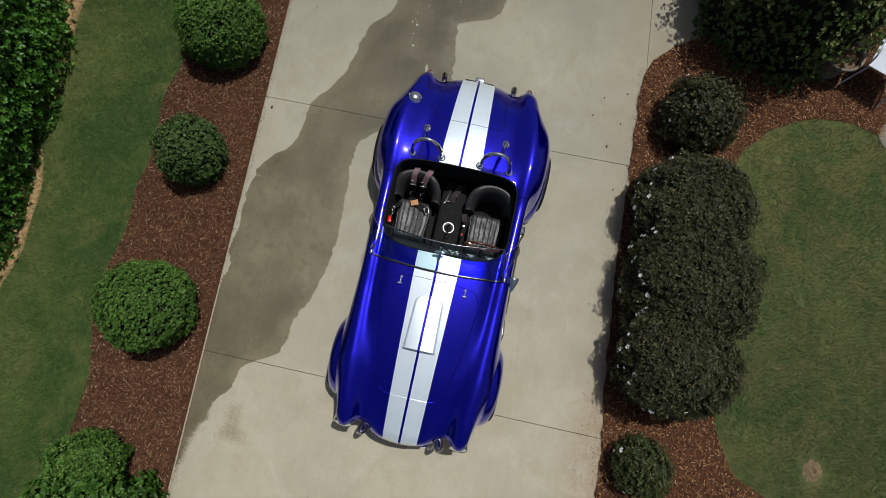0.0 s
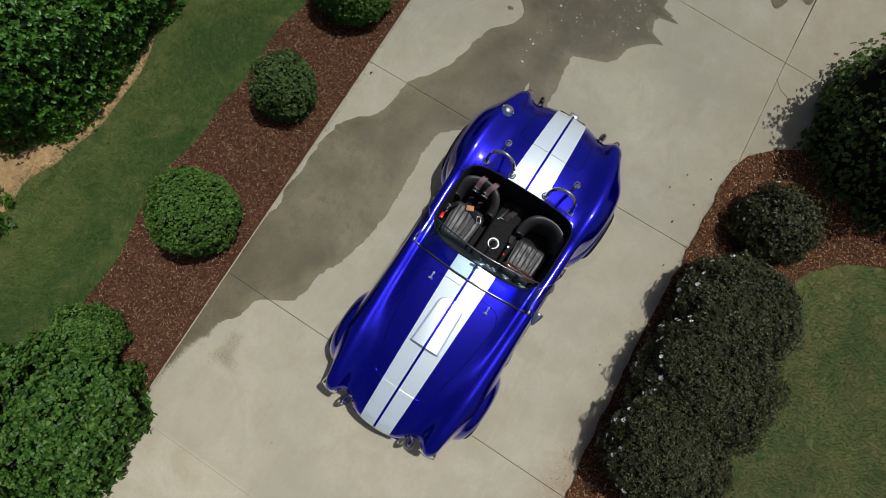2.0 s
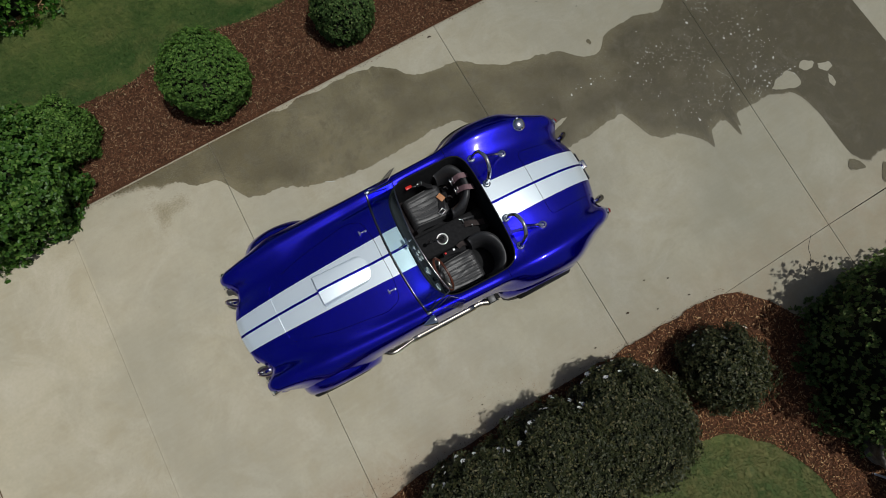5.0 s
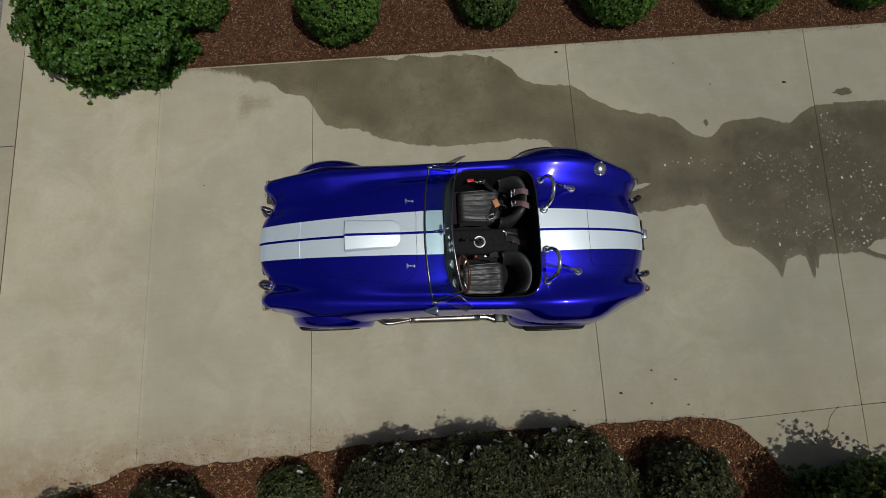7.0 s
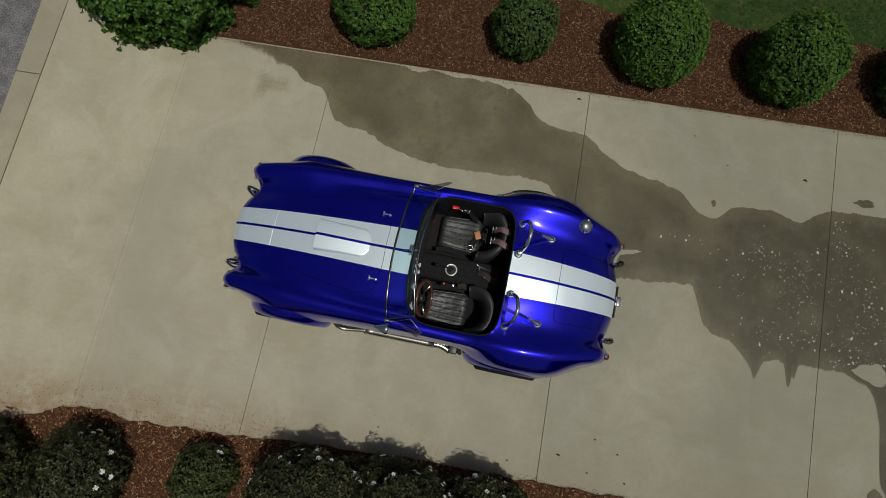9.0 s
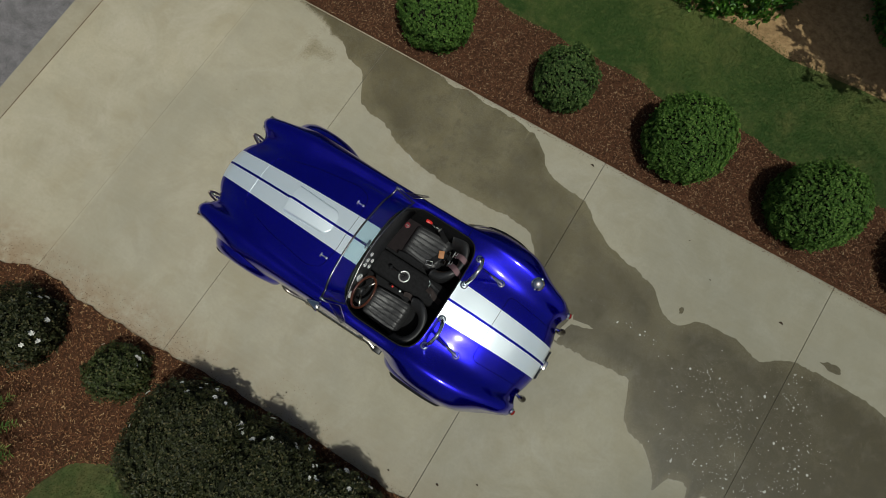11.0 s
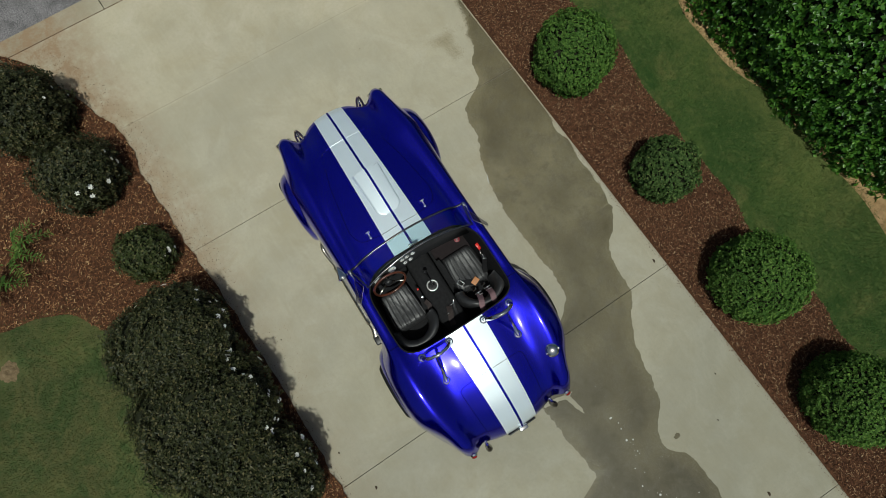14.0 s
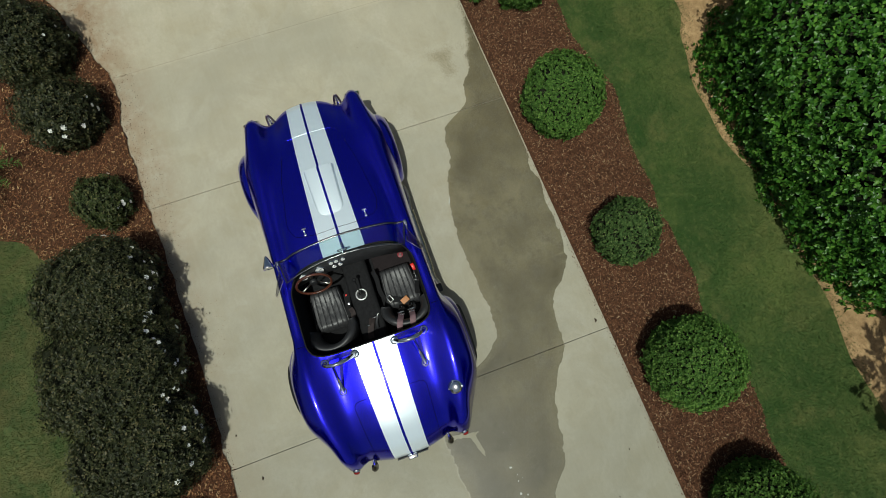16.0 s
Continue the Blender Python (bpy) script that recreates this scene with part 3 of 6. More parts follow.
# soap foam, in flecks
M_FOAM = plain("soap_foam", (0.42, 0.42, 0.38), 0.5, grain=200, vary=0.15)
verts, faces = [], []
clusters = [(4.634, 0.944, 0.25, 0.55, 70), (4.252, 0.435, 0.35, 0.35, 80), (4.951, 0.390, 0.3, 0.45, 90), (4.439, -0.115, 0.45, 0.22, 70), (4.883, -0.292, 0.35, 0.08, 45), (3.757, 0.735, 0.3, 0.15, 26), (3.891, -0.119, 0.5, 0.2, 30), (2.706, 0.829, 0.5, 0.1, 10), (3.602, 0.481, 0.5, 0.5, 30)]
for cx, cy, sx, sy, n in clusters:
    for _ in range(int(n * 1.5)):
        x, y = rng.normal(cx, sx * 0.55), rng.normal(cy, sy * 0.55)
        low, top = wet_edges(x)[::-1]
        if not (low + 0.05 < y < top - 0.05) or any(abs(x - joint_x(j, y)) < 0.03 for j in (2, 3)):
            continue
        r = 0.0025 + 0.0055 * rng.random() ** 2.5 + (0.008 if rng.random() < 0.04 else 0)
        o, m, a0, st = len(verts), 7, rng.random() * 6, 0.6 + rng.random()
        ca, sa = math.cos(a0), math.sin(a0)
        verts.append((x, y, 0.006))
        for q in range(m):
            w = 2 * math.pi * q / m
            rr = r * (0.7 + 0.6 * rng.random())
            u, v = rr * math.cos(w) * st, rr * math.sin(w)
            verts.append((x + u * ca - v * sa, y + u * sa + v * ca, 0.0035))
        faces += [(o, o + 1 + q, o + 1 + (q + 1) % m) for q in range(m)]
for x, y, a, ln in ((-0.398, 1.276, -0.5, 0.06),):
    pts = [(x + math.cos(a) * ln * u - math.sin(a) * v, y + math.sin(a) * ln * u + math.cos(a) * v) for u, v in ((-1, 0), (-0.4, 0.006), (0.3, 0.009), (1, 0.003), (0.4, -0.004), (-0.4, -0.003))]
    o = len(verts)
    verts += [(px, py, 0.0055) for px, py in pts]
    faces += [(o, o + 1, o + 2), (o, o + 2, o + 3), (o, o + 3, o + 4), (o, o + 4, o + 5)]
foam = part("soap_foam", (verts, faces), M_FOAM)
tagged(foam, "scattered white flecks of soap foam on the wet concrete", "foam", kind="stuff")


# ---- beds and lawns ----
lawn_line = wavy([(-4.755, 3.703), (-3.651, 3.691), (-2.642, 3.584), (-1.834, 3.576), (-1.027, 3.714), (-0.215, 3.601), (0.800, 3.606), (1.411, 3.594), (1.817, 3.505), (2.531, 3.641), (3.447, 3.570), (4.874, 3.557), (7.110, 3.610), (9.110, 3.610)], 0.06, 2.6)
dirt_line = wavy([(-4.797, 4.991), (-3.279, 4.923), (-2.568, 4.897), (-1.859, 5.008), (-1.245, 4.820), (-0.530, 4.666), (0.184, 4.743), (0.899, 4.906), (1.514, 4.832), (2.334, 4.885), (3.361, 4.85), (5.108, 4.88), (9.151, 5.006)], 0.07, 2.2)
bed_l = sheet([(-4.72, 2.98), (-4.5, 2.84), (-4.2, 2.64), (-3.95, 2.49), (-3.75, 2.42), (-3.6, 2.405), (9, 2.405)] + lawn_line[::-1], 0.012, "mulch_bed", M_MULCH)
tagged(bed_l, "red-brown shredded bark mulch bed beside the drive", "mulch", kind="structure")
lawn_l = sheet(lawn_line + dirt_line[::-1], 0.008, "lawn", M_TURF)
tagged(lawn_l, "strip of short green turf between mulch and hedge", "lawn", kind="structure")
clay = sheet(dirt_line + [(9, 9), (-4.7, 9)], 0.004, "dirt_strip", M_CLAY)
tagged(clay, "bare sandy orange clay under the tall hedge", "dirt", kind="structure")
verge = sheet([(-4.72, 2.95), (-4.72, 9), (curb_x(9) + 0.02, 9), (curb_x(6) + 0.02, 6), (curb_x(2.95) + 0.02, 2.95)], 0.006, "verge", M_TURF)
tagged(verge, "grass verge along the gutter", "lawn", kind="structure")

edge_r = [(-5.146, -2.862), (-4.683, -2.462), (-4.158, -2.291), (-3.728, -2.129), (-3.441, -2.033), (-3.004, -2.005), (-2.710, -2.064), (-2.224, -2.045), (-1.589, -2.046), (-1.053, -2.007), (-0.270, -1.997), (0.417, -1.986), (1.006, -2.004), (1.497, -2.022), (1.988, -2.030), (2.479, -2.029)]
drive_line = [(x + 0.012 * noise.noise((x * 31, y * 31, 3)), y + 0.022 * noise.noise((x * 27, 4, y * 9))) for x, y in wavy(edge_r, 0.03, 5)] + pad_edge
lawn_r_line = wavy([(2.273, -6.343), (2.417, -4.966), (2.524, -4.494), (2.467, -4.020), (2.274, -3.659), (1.964, -3.354), (1.594, -3.230), (1.107, -3.231), (0.427, -3.357), (-0.253, -3.300), (-0.885, -3.252), (-1.321, -3.271), (-1.656, -3.433), (-1.850, -3.738), (-1.974, -4.119), (-2.155, -4.499), (-2.415, -5.254), (-2.506, -6.348)], 0.05, 3)
bed_r = sheet(drive_line + [(4.0, -3.92), (8.0, -3.92), (8.0, -6.5), (2.3, -6.5)] + lawn_r_line[1:] + [(-5.4, -6.5)], 0.012, "mulch_bed", M_MULCH)
tagged(bed_r, "red-brown bark mulch bed curving round the lawn", "mulch", kind="structure")
lawn_r = sheet(lawn_r_line + [(-2.7, -12), (2.3, -12)], 0.008, "lawn", M_TURF_DRY)
tagged(lawn_r, "patchy green lawn with a few dry spots", "lawn", kind="structure")


def inside(poly, pts):
    """Which points lie within an outline."""
    px, py = np.array(poly).T
    x, y = pts.T
    hit = np.zeros(len(pts), bool)
    j = len(px) - 1
    for i in range(len(px)):
        cross = ((py[i] > y) != (py[j] > y)) & (x < (px[j] - px[i]) * (y - py[i]) / (py[j] - py[i] + 1e-12) + px[i])
        hit ^= cross
        j = i
    return hit


def grass(poly, x0, x1, y0, y1, density, name, label, thin=(), material=None, ragged=0.035):
    n = int((x1 - x0) * (y1 - y0) * density)
    p = np.column_stack([rng.uniform(x0, x1, n), rng.uniform(y0, y1, n)])
    p = p[inside(poly, p + rng.normal(0, ragged, p.shape))]
    for cx, cy, r in thin:
        d = np.hypot(p[:, 0] - cx, p[:, 1] - cy) / r
        p = p[rng.random(len(p)) < np.clip(d**3 * 0.8, 0.03, 1)]
    n = len(p)
    a, h, w = rng.uniform(0, 2 * math.pi, n), rng.uniform(0.012, 0.03, n), rng.uniform(0.0018, 0.0036, n)
    lean, b = rng.uniform(0.3, 1.3, n) * h, rng.uniform(0, 2 * math.pi, n)
    root = np.column_stack([p, np.full(n, 0.006)])
    side = np.column_stack([np.cos(a), np.sin(a), np.zeros(n)]) * w[:, None]
    tip = root + np.column_stack([np.cos(b) * lean, np.sin(b) * lean, h])
    verts = np.stack([root - side, root + side, tip], 1).reshape(-1, 3)
    ob = new(name, fast_mesh(name, verts, np.arange(3 * n).reshape(-1, 3), 3, material or M_GRASS))
    return tagged(ob, label, "grass", kind="stuff")


grass(lawn_line + dirt_line[::-1], -4.6, 8.5, 3.3, 5.1, 14500, "grass", "short mown turf blades, thinner and drier in spots", thin=[(1.5, 3.5, 0.16)])
grass(lawn_r_line + [(-2.7, -12), (2.3, -12)], -2.6, 2.7, -7.0, -3.1, 12500, "grass", "mown lawn blades with straw-coloured patches", thin=[(-1.546, -4.311, 0.2), (1.9, -3.75, 0.06), (0.25, -4.1, 0.06)], material=M_GRASS_DRY, ragged=0.06)
fringe = [(x, y - 0.03) for x, y in dirt_line] + [(x, y + 0.09) for x, y in dirt_line[::-1]]
grass(fringe, -4.6, 8.5, 4.5, 5.25, 4200, "grass", "thin dry tufts running out onto the bare strip", material=M_GRASS_DRY, ragged=0.05)
fringe = [(x, y - 0.07) for x, y in lawn_line] + [(x, y + 0.02) for x, y in lawn_line[::-1]]
grass(fringe, -4.6, 8.5, 3.3, 3.9, 5000, "grass", "ragged tufts spilling over the mulch edge", material=M_GRASS)
fringe = [(x + 0.05 * math.copysign(min(1, abs(x)), x), y + 0.06) for x, y in lawn_r_line] + lawn_r_line[::-1]
grass(fringe, -2.9, 2.8, -7.0, -3.0, 5000, "grass", "ragged tufts spilling over the mulch edge", material=M_GRASS_DRY)
def worn_spot(x, y, r):
    verts, faces, n = [(x, y, 0.014)], [], 40
    for ring in (0.45, 1.0):
        for k in range(n):
            a = 2 * math.pi * k / n
            q = r * ring * (1 + 0.45 * noise.noise((x + 2 * math.cos(a), 2 * math.sin(a), 3)) + 0.2 * noise.noise((7 * math.cos(a), 7 * math.sin(a), y)))
            verts.append((x + q * math.cos(a), y + q * math.sin(a), 0.013 if ring < 1 else 0.0065))
    faces = [(0, 1 + k, 1 + (k + 1) % n) for k in range(n)] + [(1 + k, 1 + n + k, 1 + n + (k + 1) % n, 1 + (k + 1) % n) for k in range(n)]
    return verts, faces


burrow = part("bare_spot", merged(worn_spot(-1.546, -4.311, 0.12), lathe([(0.02, 0.02), (0.035, 0.03), (0.055, 0.026), (0.075, 0.012)], pose(-1.546, -4.311, 0), 14)), M_SPOT)
tagged(burrow, "small bare mound of tan soil in the lawn", "dirt", kind="stuff")


def chips(poly, x0, x1, y0, y1, density, label, scale=1.0, material=None):
    """Shredded bark, strewn in two sizes."""
    n = int((x1 - x0) * (y1 - y0) * density)
    p = np.column_stack([rng.uniform(x0, x1, n), rng.uniform(y0, y1, n)])
    p = p[inside(poly, p)]
    n = len(p)
    size = rng.random(n) ** 2
    ln, w, h = scale * (0.007 + 0.016 * size), scale * (0.003 + 0.0045 * rng.random(n)), scale * (0.002 + 0.003 * rng.random(n))
    a, pitch = rng.uniform(0, 2 * math.pi, n), rng.normal(0, 0.28, n)
    d = np.column_stack([np.cos(a) * np.cos(pitch), np.sin(a) * np.cos(pitch), np.sin(pitch)])
    s = np.column_stack([-np.sin(a), np.cos(a), rng.normal(0, 0.25, n)])
    u = np.cross(d, s)
    c = np.column_stack([p, (0.018 + rng.random(n) * 0.012) if scale == 1 else np.full(n, 0.004)])
    L, W, H = d * ln[:, None], s * w[:, None], u * h[:, None]
    corners = [c - L - W * 0.5, c - L + W * 0.5, c + L * 0.9 + W, c + L - W * 0.8]
    verts = np.stack(corners + [q + H for q in corners], 1).reshape(-1, 3)
    quad = np.array([(4, 5, 6, 7), (1, 2, 6, 5)])
    faces = (np.arange(n)[:, None, None] * 8 + quad).reshape(-1, 4)
    ob = new("bark_mulch", fast_mesh("bark_mulch", verts, faces, 4, material or M_CHIP))
    return tagged(ob, label, "mulch", kind="stuff")


chips([(-4.6, 2.95), (-4.0, 2.58), (-3.6, 2.43), (9, 2.43)] + lawn_line[::-1], -4.6, 6.2, 2.4, 3.9, 3700, "loose shredded red-brown bark chips")
chips(drive_line + [(4.0, -3.92), (5.5, -3.92), (5.5, -6.5), (2.3, -6.5)] + lawn_r_line[1:] + [(-5.4, -6.5)], -5.3, 4.6, -5.0, -1.9, 2700, "loose sun-bleached bark chips round the shrubs", material=M_CHIP_PALE)
# silt and crumbs along the whole planted edge
chips([(-3.6, -2.1), (2.8, -2.12), (2.8, -2.0), (1.6, -1.97), (0.6, -1.94), (-3.5, -1.94)], -3.6, 2.8, -2.12, -1.93, 1900, "fine bark crumbs along the edge of the concrete", 0.4)
chips([(-3.5, 2.43), (8, 2.43), (8, 2.36), (-3.5, 2.36)], -3.5, 7.5, 2.355, 2.43, 2000, "fine bark crumbs along the edge of the concrete", 0.45)
spill = [(-3.9, -2.2), (-3.5, -1.92), (-2.2, -1.9), (-1.0, -1.92), (-1.0, -1.8), (-2.2, -1.75), (-3.6, -1.75), (-4.6, -2.1), (-4.9, -2.35)]
chips(spill, -4.9, -1.0, -2.4, -1.7, 750, "bark crumbs washed onto the concrete edge", 0.4)
chips([(-0.45, -1.8), (-0.3, -1.62), (0.1, -1.6), (0.5, -1.78), (0.5, -1.94), (-0.45, -1.94)], -0.45, 0.5, -1.94, -1.6, 420, "rusty crumbs scattered on the concrete", 0.32, M_CHIP_PALE)
M_DARKLEAF = plain("dry_leaf", (0.05, 0.03, 0.015), 0.8)
for x, y, s in ((4.228, 1.706, 0.024), (1.723, -1.724, 0.018), (1.519, 2.298, 0.022), (2.089, -1.513, 0.012), (2.335, -1.629, 0.012), (-0.174, -1.734, 0.01), (2.921, 2.054, 0.01), (3.321, 1.750, 0.01), (1.202, -1.857, 0.012), (2.431, -1.902, 0.014), (-2.686, 0.945, 0.007), (2.038, -1.855, 0.012)):
    line = [(x - s, y, 0.004), (x - s * 0.3, y + s * 0.4, 0.008), (x + s * 0.4, y + s * 0.2, 0.01), (x + s, y - s * 0.2, 0.004)]
    leaf = part("fallen_leaf", tube(smooth_line(line, 4), lambda u, s=s: s * (0.12 + 0.45 * math.sin(math.pi * u)), 6, flat=0.25), M_DARKLEAF)
    tagged(leaf, "curled dry brown leaf on the concrete", "leaf", "leaves on the drive")

# ---- shrubs ----
def leaf_mesh(name, root, ahead, up, length, width, material, fold=0.35, broad=False):
    """Many folded leaves: arrays of roots, directions and normals; broad ones are oval."""
    side = np.cross(up, ahead)
    L, W = ahead * length[:, None], side * width[:, None]
    lift = up * (width * fold)[:, None]
    n = len(root)
    if broad:
        a, b = root + L * 0.28, root + L * 0.7
        verts = np.stack([root, a + W + lift, b + W * 0.85 + lift * 0.7, root + L - lift * 0.6, b - W * 0.85 + lift * 0.7, a - W + lift], 1).reshape(-1, 3)
        faces = (np.arange(n)[:, None, None] * 6 + np.array([(0, 1, 2), (0, 2, 3), (0, 3, 4), (0, 4, 5)])).reshape(-1, 3)
        return fast_mesh(name, verts, faces, 3, material)
    a = root + L * 0.45
    verts = np.stack([root, a + W + lift, root + L - lift * 0.6, a - W + lift], 1).reshape(-1, 3)
    faces = (np.arange(n)[:, None, None] * 4 + np.array([(0, 1, 2), (0, 2, 3)])).reshape(-1, 3)
    return fast_mesh(name, verts, faces, 3, material)


def unit(a):
    return a / np.maximum(np.linalg.norm(a, axis=-1, keepdims=True), 1e-9)


def lump(d, seed, freq):
    return np.array([noise.noise((v[0] * freq + seed, v[1] * freq, v[2] * freq + seed * 0.7)) for v in d])


def shrub(name, x, y, rx, ry, h, material, leaf, count, label, power=2.0, rough=0.07, flowers=0, seed=1, group="", category="shrub", spread=0.9, z_low=-0.75, shell=0.16, side=None, whorl=4, broad=False, bloom=1.0, base=0.62, slim=0.29, core=0.95, rise_up=0.35, pits=0.0):
    """A shrub: stems, a dark ball for its inner shade and a crown of single leaves."""
    r = np.random.default_rng(seed)
    rz = h * base
    cz = h - rz
    ob = thing(name, pose(x, y, 0.01), label, category, group)
    size = np.array((rx, ry, rz))

    def surface(d):
        k = (np.abs(d) ** power).sum(1) ** (-1.0 / power)
        return k * (1 + rough * 1.6 * lump(d, seed * 3.7, 2.3) + rough * lump(d, seed * 5.1, 6.0))

    d = unit(r.normal(size=(int(count / whorl * 1.5), 3)))
    d = d[d[:, 2] > z_low][: count // whorl]
    n = len(d)
    depth = 1 - shell * r.random(n) ** 1.6 + 0.05 * (r.random(n) < 0.08)
    if pits:
        # small hollows where the inside shows
        hollow = lump(d, seed * 1.9, 4.5)
        depth -= pits * np.clip((-hollow - 0.42) / 0.12, 0, 1)
    root = d * (surface(d) * depth)[:, None] * size + np.array((0, 0, cz))
    root[:, 2] = np.maximum(root[:, 2], 0.015 + 0.02 * r.random(n))
    out = unit(d / size)
    # each shoot ends in a whorl of leaves round its axis
    axis = unit(out + spread * 0.45 * r.normal(size=(n, 3)) + np.array((0, 0, rise_up)))
    t = r.normal(size=(n, 3))
    e1 = unit(t - (t * axis).sum(1)[:, None] * axis)
    e2 = np.cross(axis, e1)
    turn = (2 * math.pi * np.arange(whorl) / whorl)[None, :] + r.normal(0, 0.35, (n, whorl))
    rise = r.uniform(0.05, 0.75, (n, whorl))[..., None]
    flat = np.cos(turn)[..., None] * e1[:, None] + np.sin(turn)[..., None] * e2[:, None]
    ahead = unit(flat + rise * axis[:, None]).reshape(-1, 3)
    up = unit(axis[:, None] - rise * flat + 0.25 * r.normal(size=(n, whorl, 3))).reshape(-1, 3)
    up = unit(up - (up * ahead).sum(1)[:, None] * ahead)
    root = (root[:, None] + flat * leaf * 0.08 - axis[:, None] * leaf * r.uniform(0, 0.5, (n, whorl))[..., None]).reshape(-1, 3)
    root[:, 2] = np.maximum(root[:, 2], 0.012)
    n = len(root)
    length = leaf * r.uniform(0.65, 1.25, n)
    part("crown", leaf_mesh("crown", root, ahead, up, length, length * slim * r.uniform(0.82, 1.18, n), material, broad=broad), material, ob)
    # ragged near-black ball: paints the shade among the twigs and blocks light
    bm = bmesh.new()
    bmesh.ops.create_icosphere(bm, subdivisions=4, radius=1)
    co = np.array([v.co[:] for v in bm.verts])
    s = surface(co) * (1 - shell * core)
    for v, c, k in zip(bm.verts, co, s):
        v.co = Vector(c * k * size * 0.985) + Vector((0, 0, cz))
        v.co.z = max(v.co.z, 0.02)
    part("inner_shade_ball", bm, M_TWIG_SHADE, ob)
    stems = []
    for _ in range(5):
        a, rr = r.uniform(0, 6.28), r.uniform(0.02, 0.08)
        p0 = (rr * math.cos(a), rr * math.sin(a), -0.02)
        p1 = (0.4 * rx * math.cos(a), 0.4 * ry * math.sin(a), cz)
        p2 = (0.8 * rx * math.cos(a), 0.8 * ry * math.sin(a), h * 0.72)
        stems.append(tube(smooth_line([p0, p1, p2], 4), lambda u: 0.016 * (1 - 0.7 * u), 6))
    part("stems", merged(*stems), M_TWIG_SHADE, ob)
    for i in range(flowers):
        # most blooms face the drive
        a = r.normal(side if side is not None else 1.57, 0.8)
        e = r.uniform(0.0, 0.6)
        dd = np.array([[math.cos(a) * math.cos(e), math.sin(a) * math.cos(e), math.sin(e)]])
        p = (dd * surface(dd)[:, None] * size * 1.01 + np.array((0, 0, cz)))[0]
        m = Matrix.Translation(p) @ Vector(dd[0]).to_track_quat("Z", "Y").to_matrix().to_4x4() @ pose(0, 0, 0, 0, 0, r.uniform(0, 360))
        pet = []
        sc = bloom * r.uniform(0.45, 0.85)
        for q in range(6):
            w = q * math.pi / 3
            tip = Vector((0.036 * sc * math.cos(w), 0.036 * sc * math.sin(w), 0.012 * r.random()))
            l = Vector((0.022 * sc * math.cos(w + 0.55), 0.022 * sc * math.sin(w + 0.55), 0.012))
            k = Vector((0.022 * sc * math.cos(w - 0.55), 0.022 * sc * math.sin(w - 0.55), 0.012))
            pet.append(([m @ Vector((0, 0, 0.004)), m @ l, m @ tip, m @ k], [(0, 1, 2), (0, 2, 3)]))
        part("flower", merged(*pet), M_PETAL, ob, "white gardenia bloom")
    return ob


BALL = "clipped round boxwood with bright green small leaves in the mulch"
for i, (x, y, r_, h) in enumerate(((-1.020, 2.952, 0.47, 0.86), (0.729, 2.958, 0.36, 0.72), (2.292, 2.985, 0.49, 0.88), (3.868, 2.984, 0.48, 0.9), (5.425, 3.003, 0.48, 0.9), (6.997, 3.069, 0.5, 0.9))):
    shrub("boxwood", x, y, r_, r_ * 0.98, h, M_BOX_SMALL if i == 1 else M_BOX, 0.0185, int((50000 if x < 4.5 else 30000) * (r_ / 0.6) ** 2), BALL if i != 1 else "smaller clipped round boxwood, slightly ragged, in the mulch", 2.1, 0.06 if i != 1 else 0.11, seed=11 + i, broad=True, slim=0.42, rise_up=0.45, shell=0.12, pits=0.1, group="clipped boxwoods along the drive")

shrub("viburnum", -3.60, 2.93, 0.93, 0.79, 0.95, M_VIBURNUM, 0.041, 33000, "large loose viburnum with broad green leaves overhanging the drive", 2.3, 0.15, seed=31, shell=0.24, z_low=-0.5, whorl=5, broad=True, base=0.75, slim=0.38, pits=0.15)
shrub("privet", -2.655, 3.158, 0.3, 0.34, 0.66, M_BOX, 0.034, 12000, "small fine-leaved green shrub against the viburnum", 2.0, 0.14, seed=32)
LAUREL = "tall laurel hedge with large glossy bright green leaves"
for x, rx, y, ry, h, s in ((0.55, 2.08, 6.030, 1.25, 1.7, 41), (5.45, 1.9, 6.66, 1.1, 1.5, 42), (-3.42, 1.64, 6.0, 1.24, 1.5, 43)):
    shrub("laurel_hedge", x, y, rx, ry, h, M_LAUREL, 0.047, int((32000 if s == 41 else 16000) * rx), LAUREL, 3.2, 0.075, seed=s, group="hedge along the lawn", category="hedge", shell=0.2, whorl=4, broad=True, base=0.85, slim=0.33, z_low=-0.3, pits=0.08)
# crown out of view, added to cast the leafy shade on the strip
shrub("laurel_tree", 4.62, 5.5, 1.45, 1.2, 4.0, M_LAUREL, 0.095, 6000, "laurel tree crown out of view, added to shade the bare strip", 2.6, 0.12, seed=44, group="", category="tree", shell=0.3, whorl=6, broad=True, base=0.26, slim=0.3, z_low=-1.0, core=0.7)

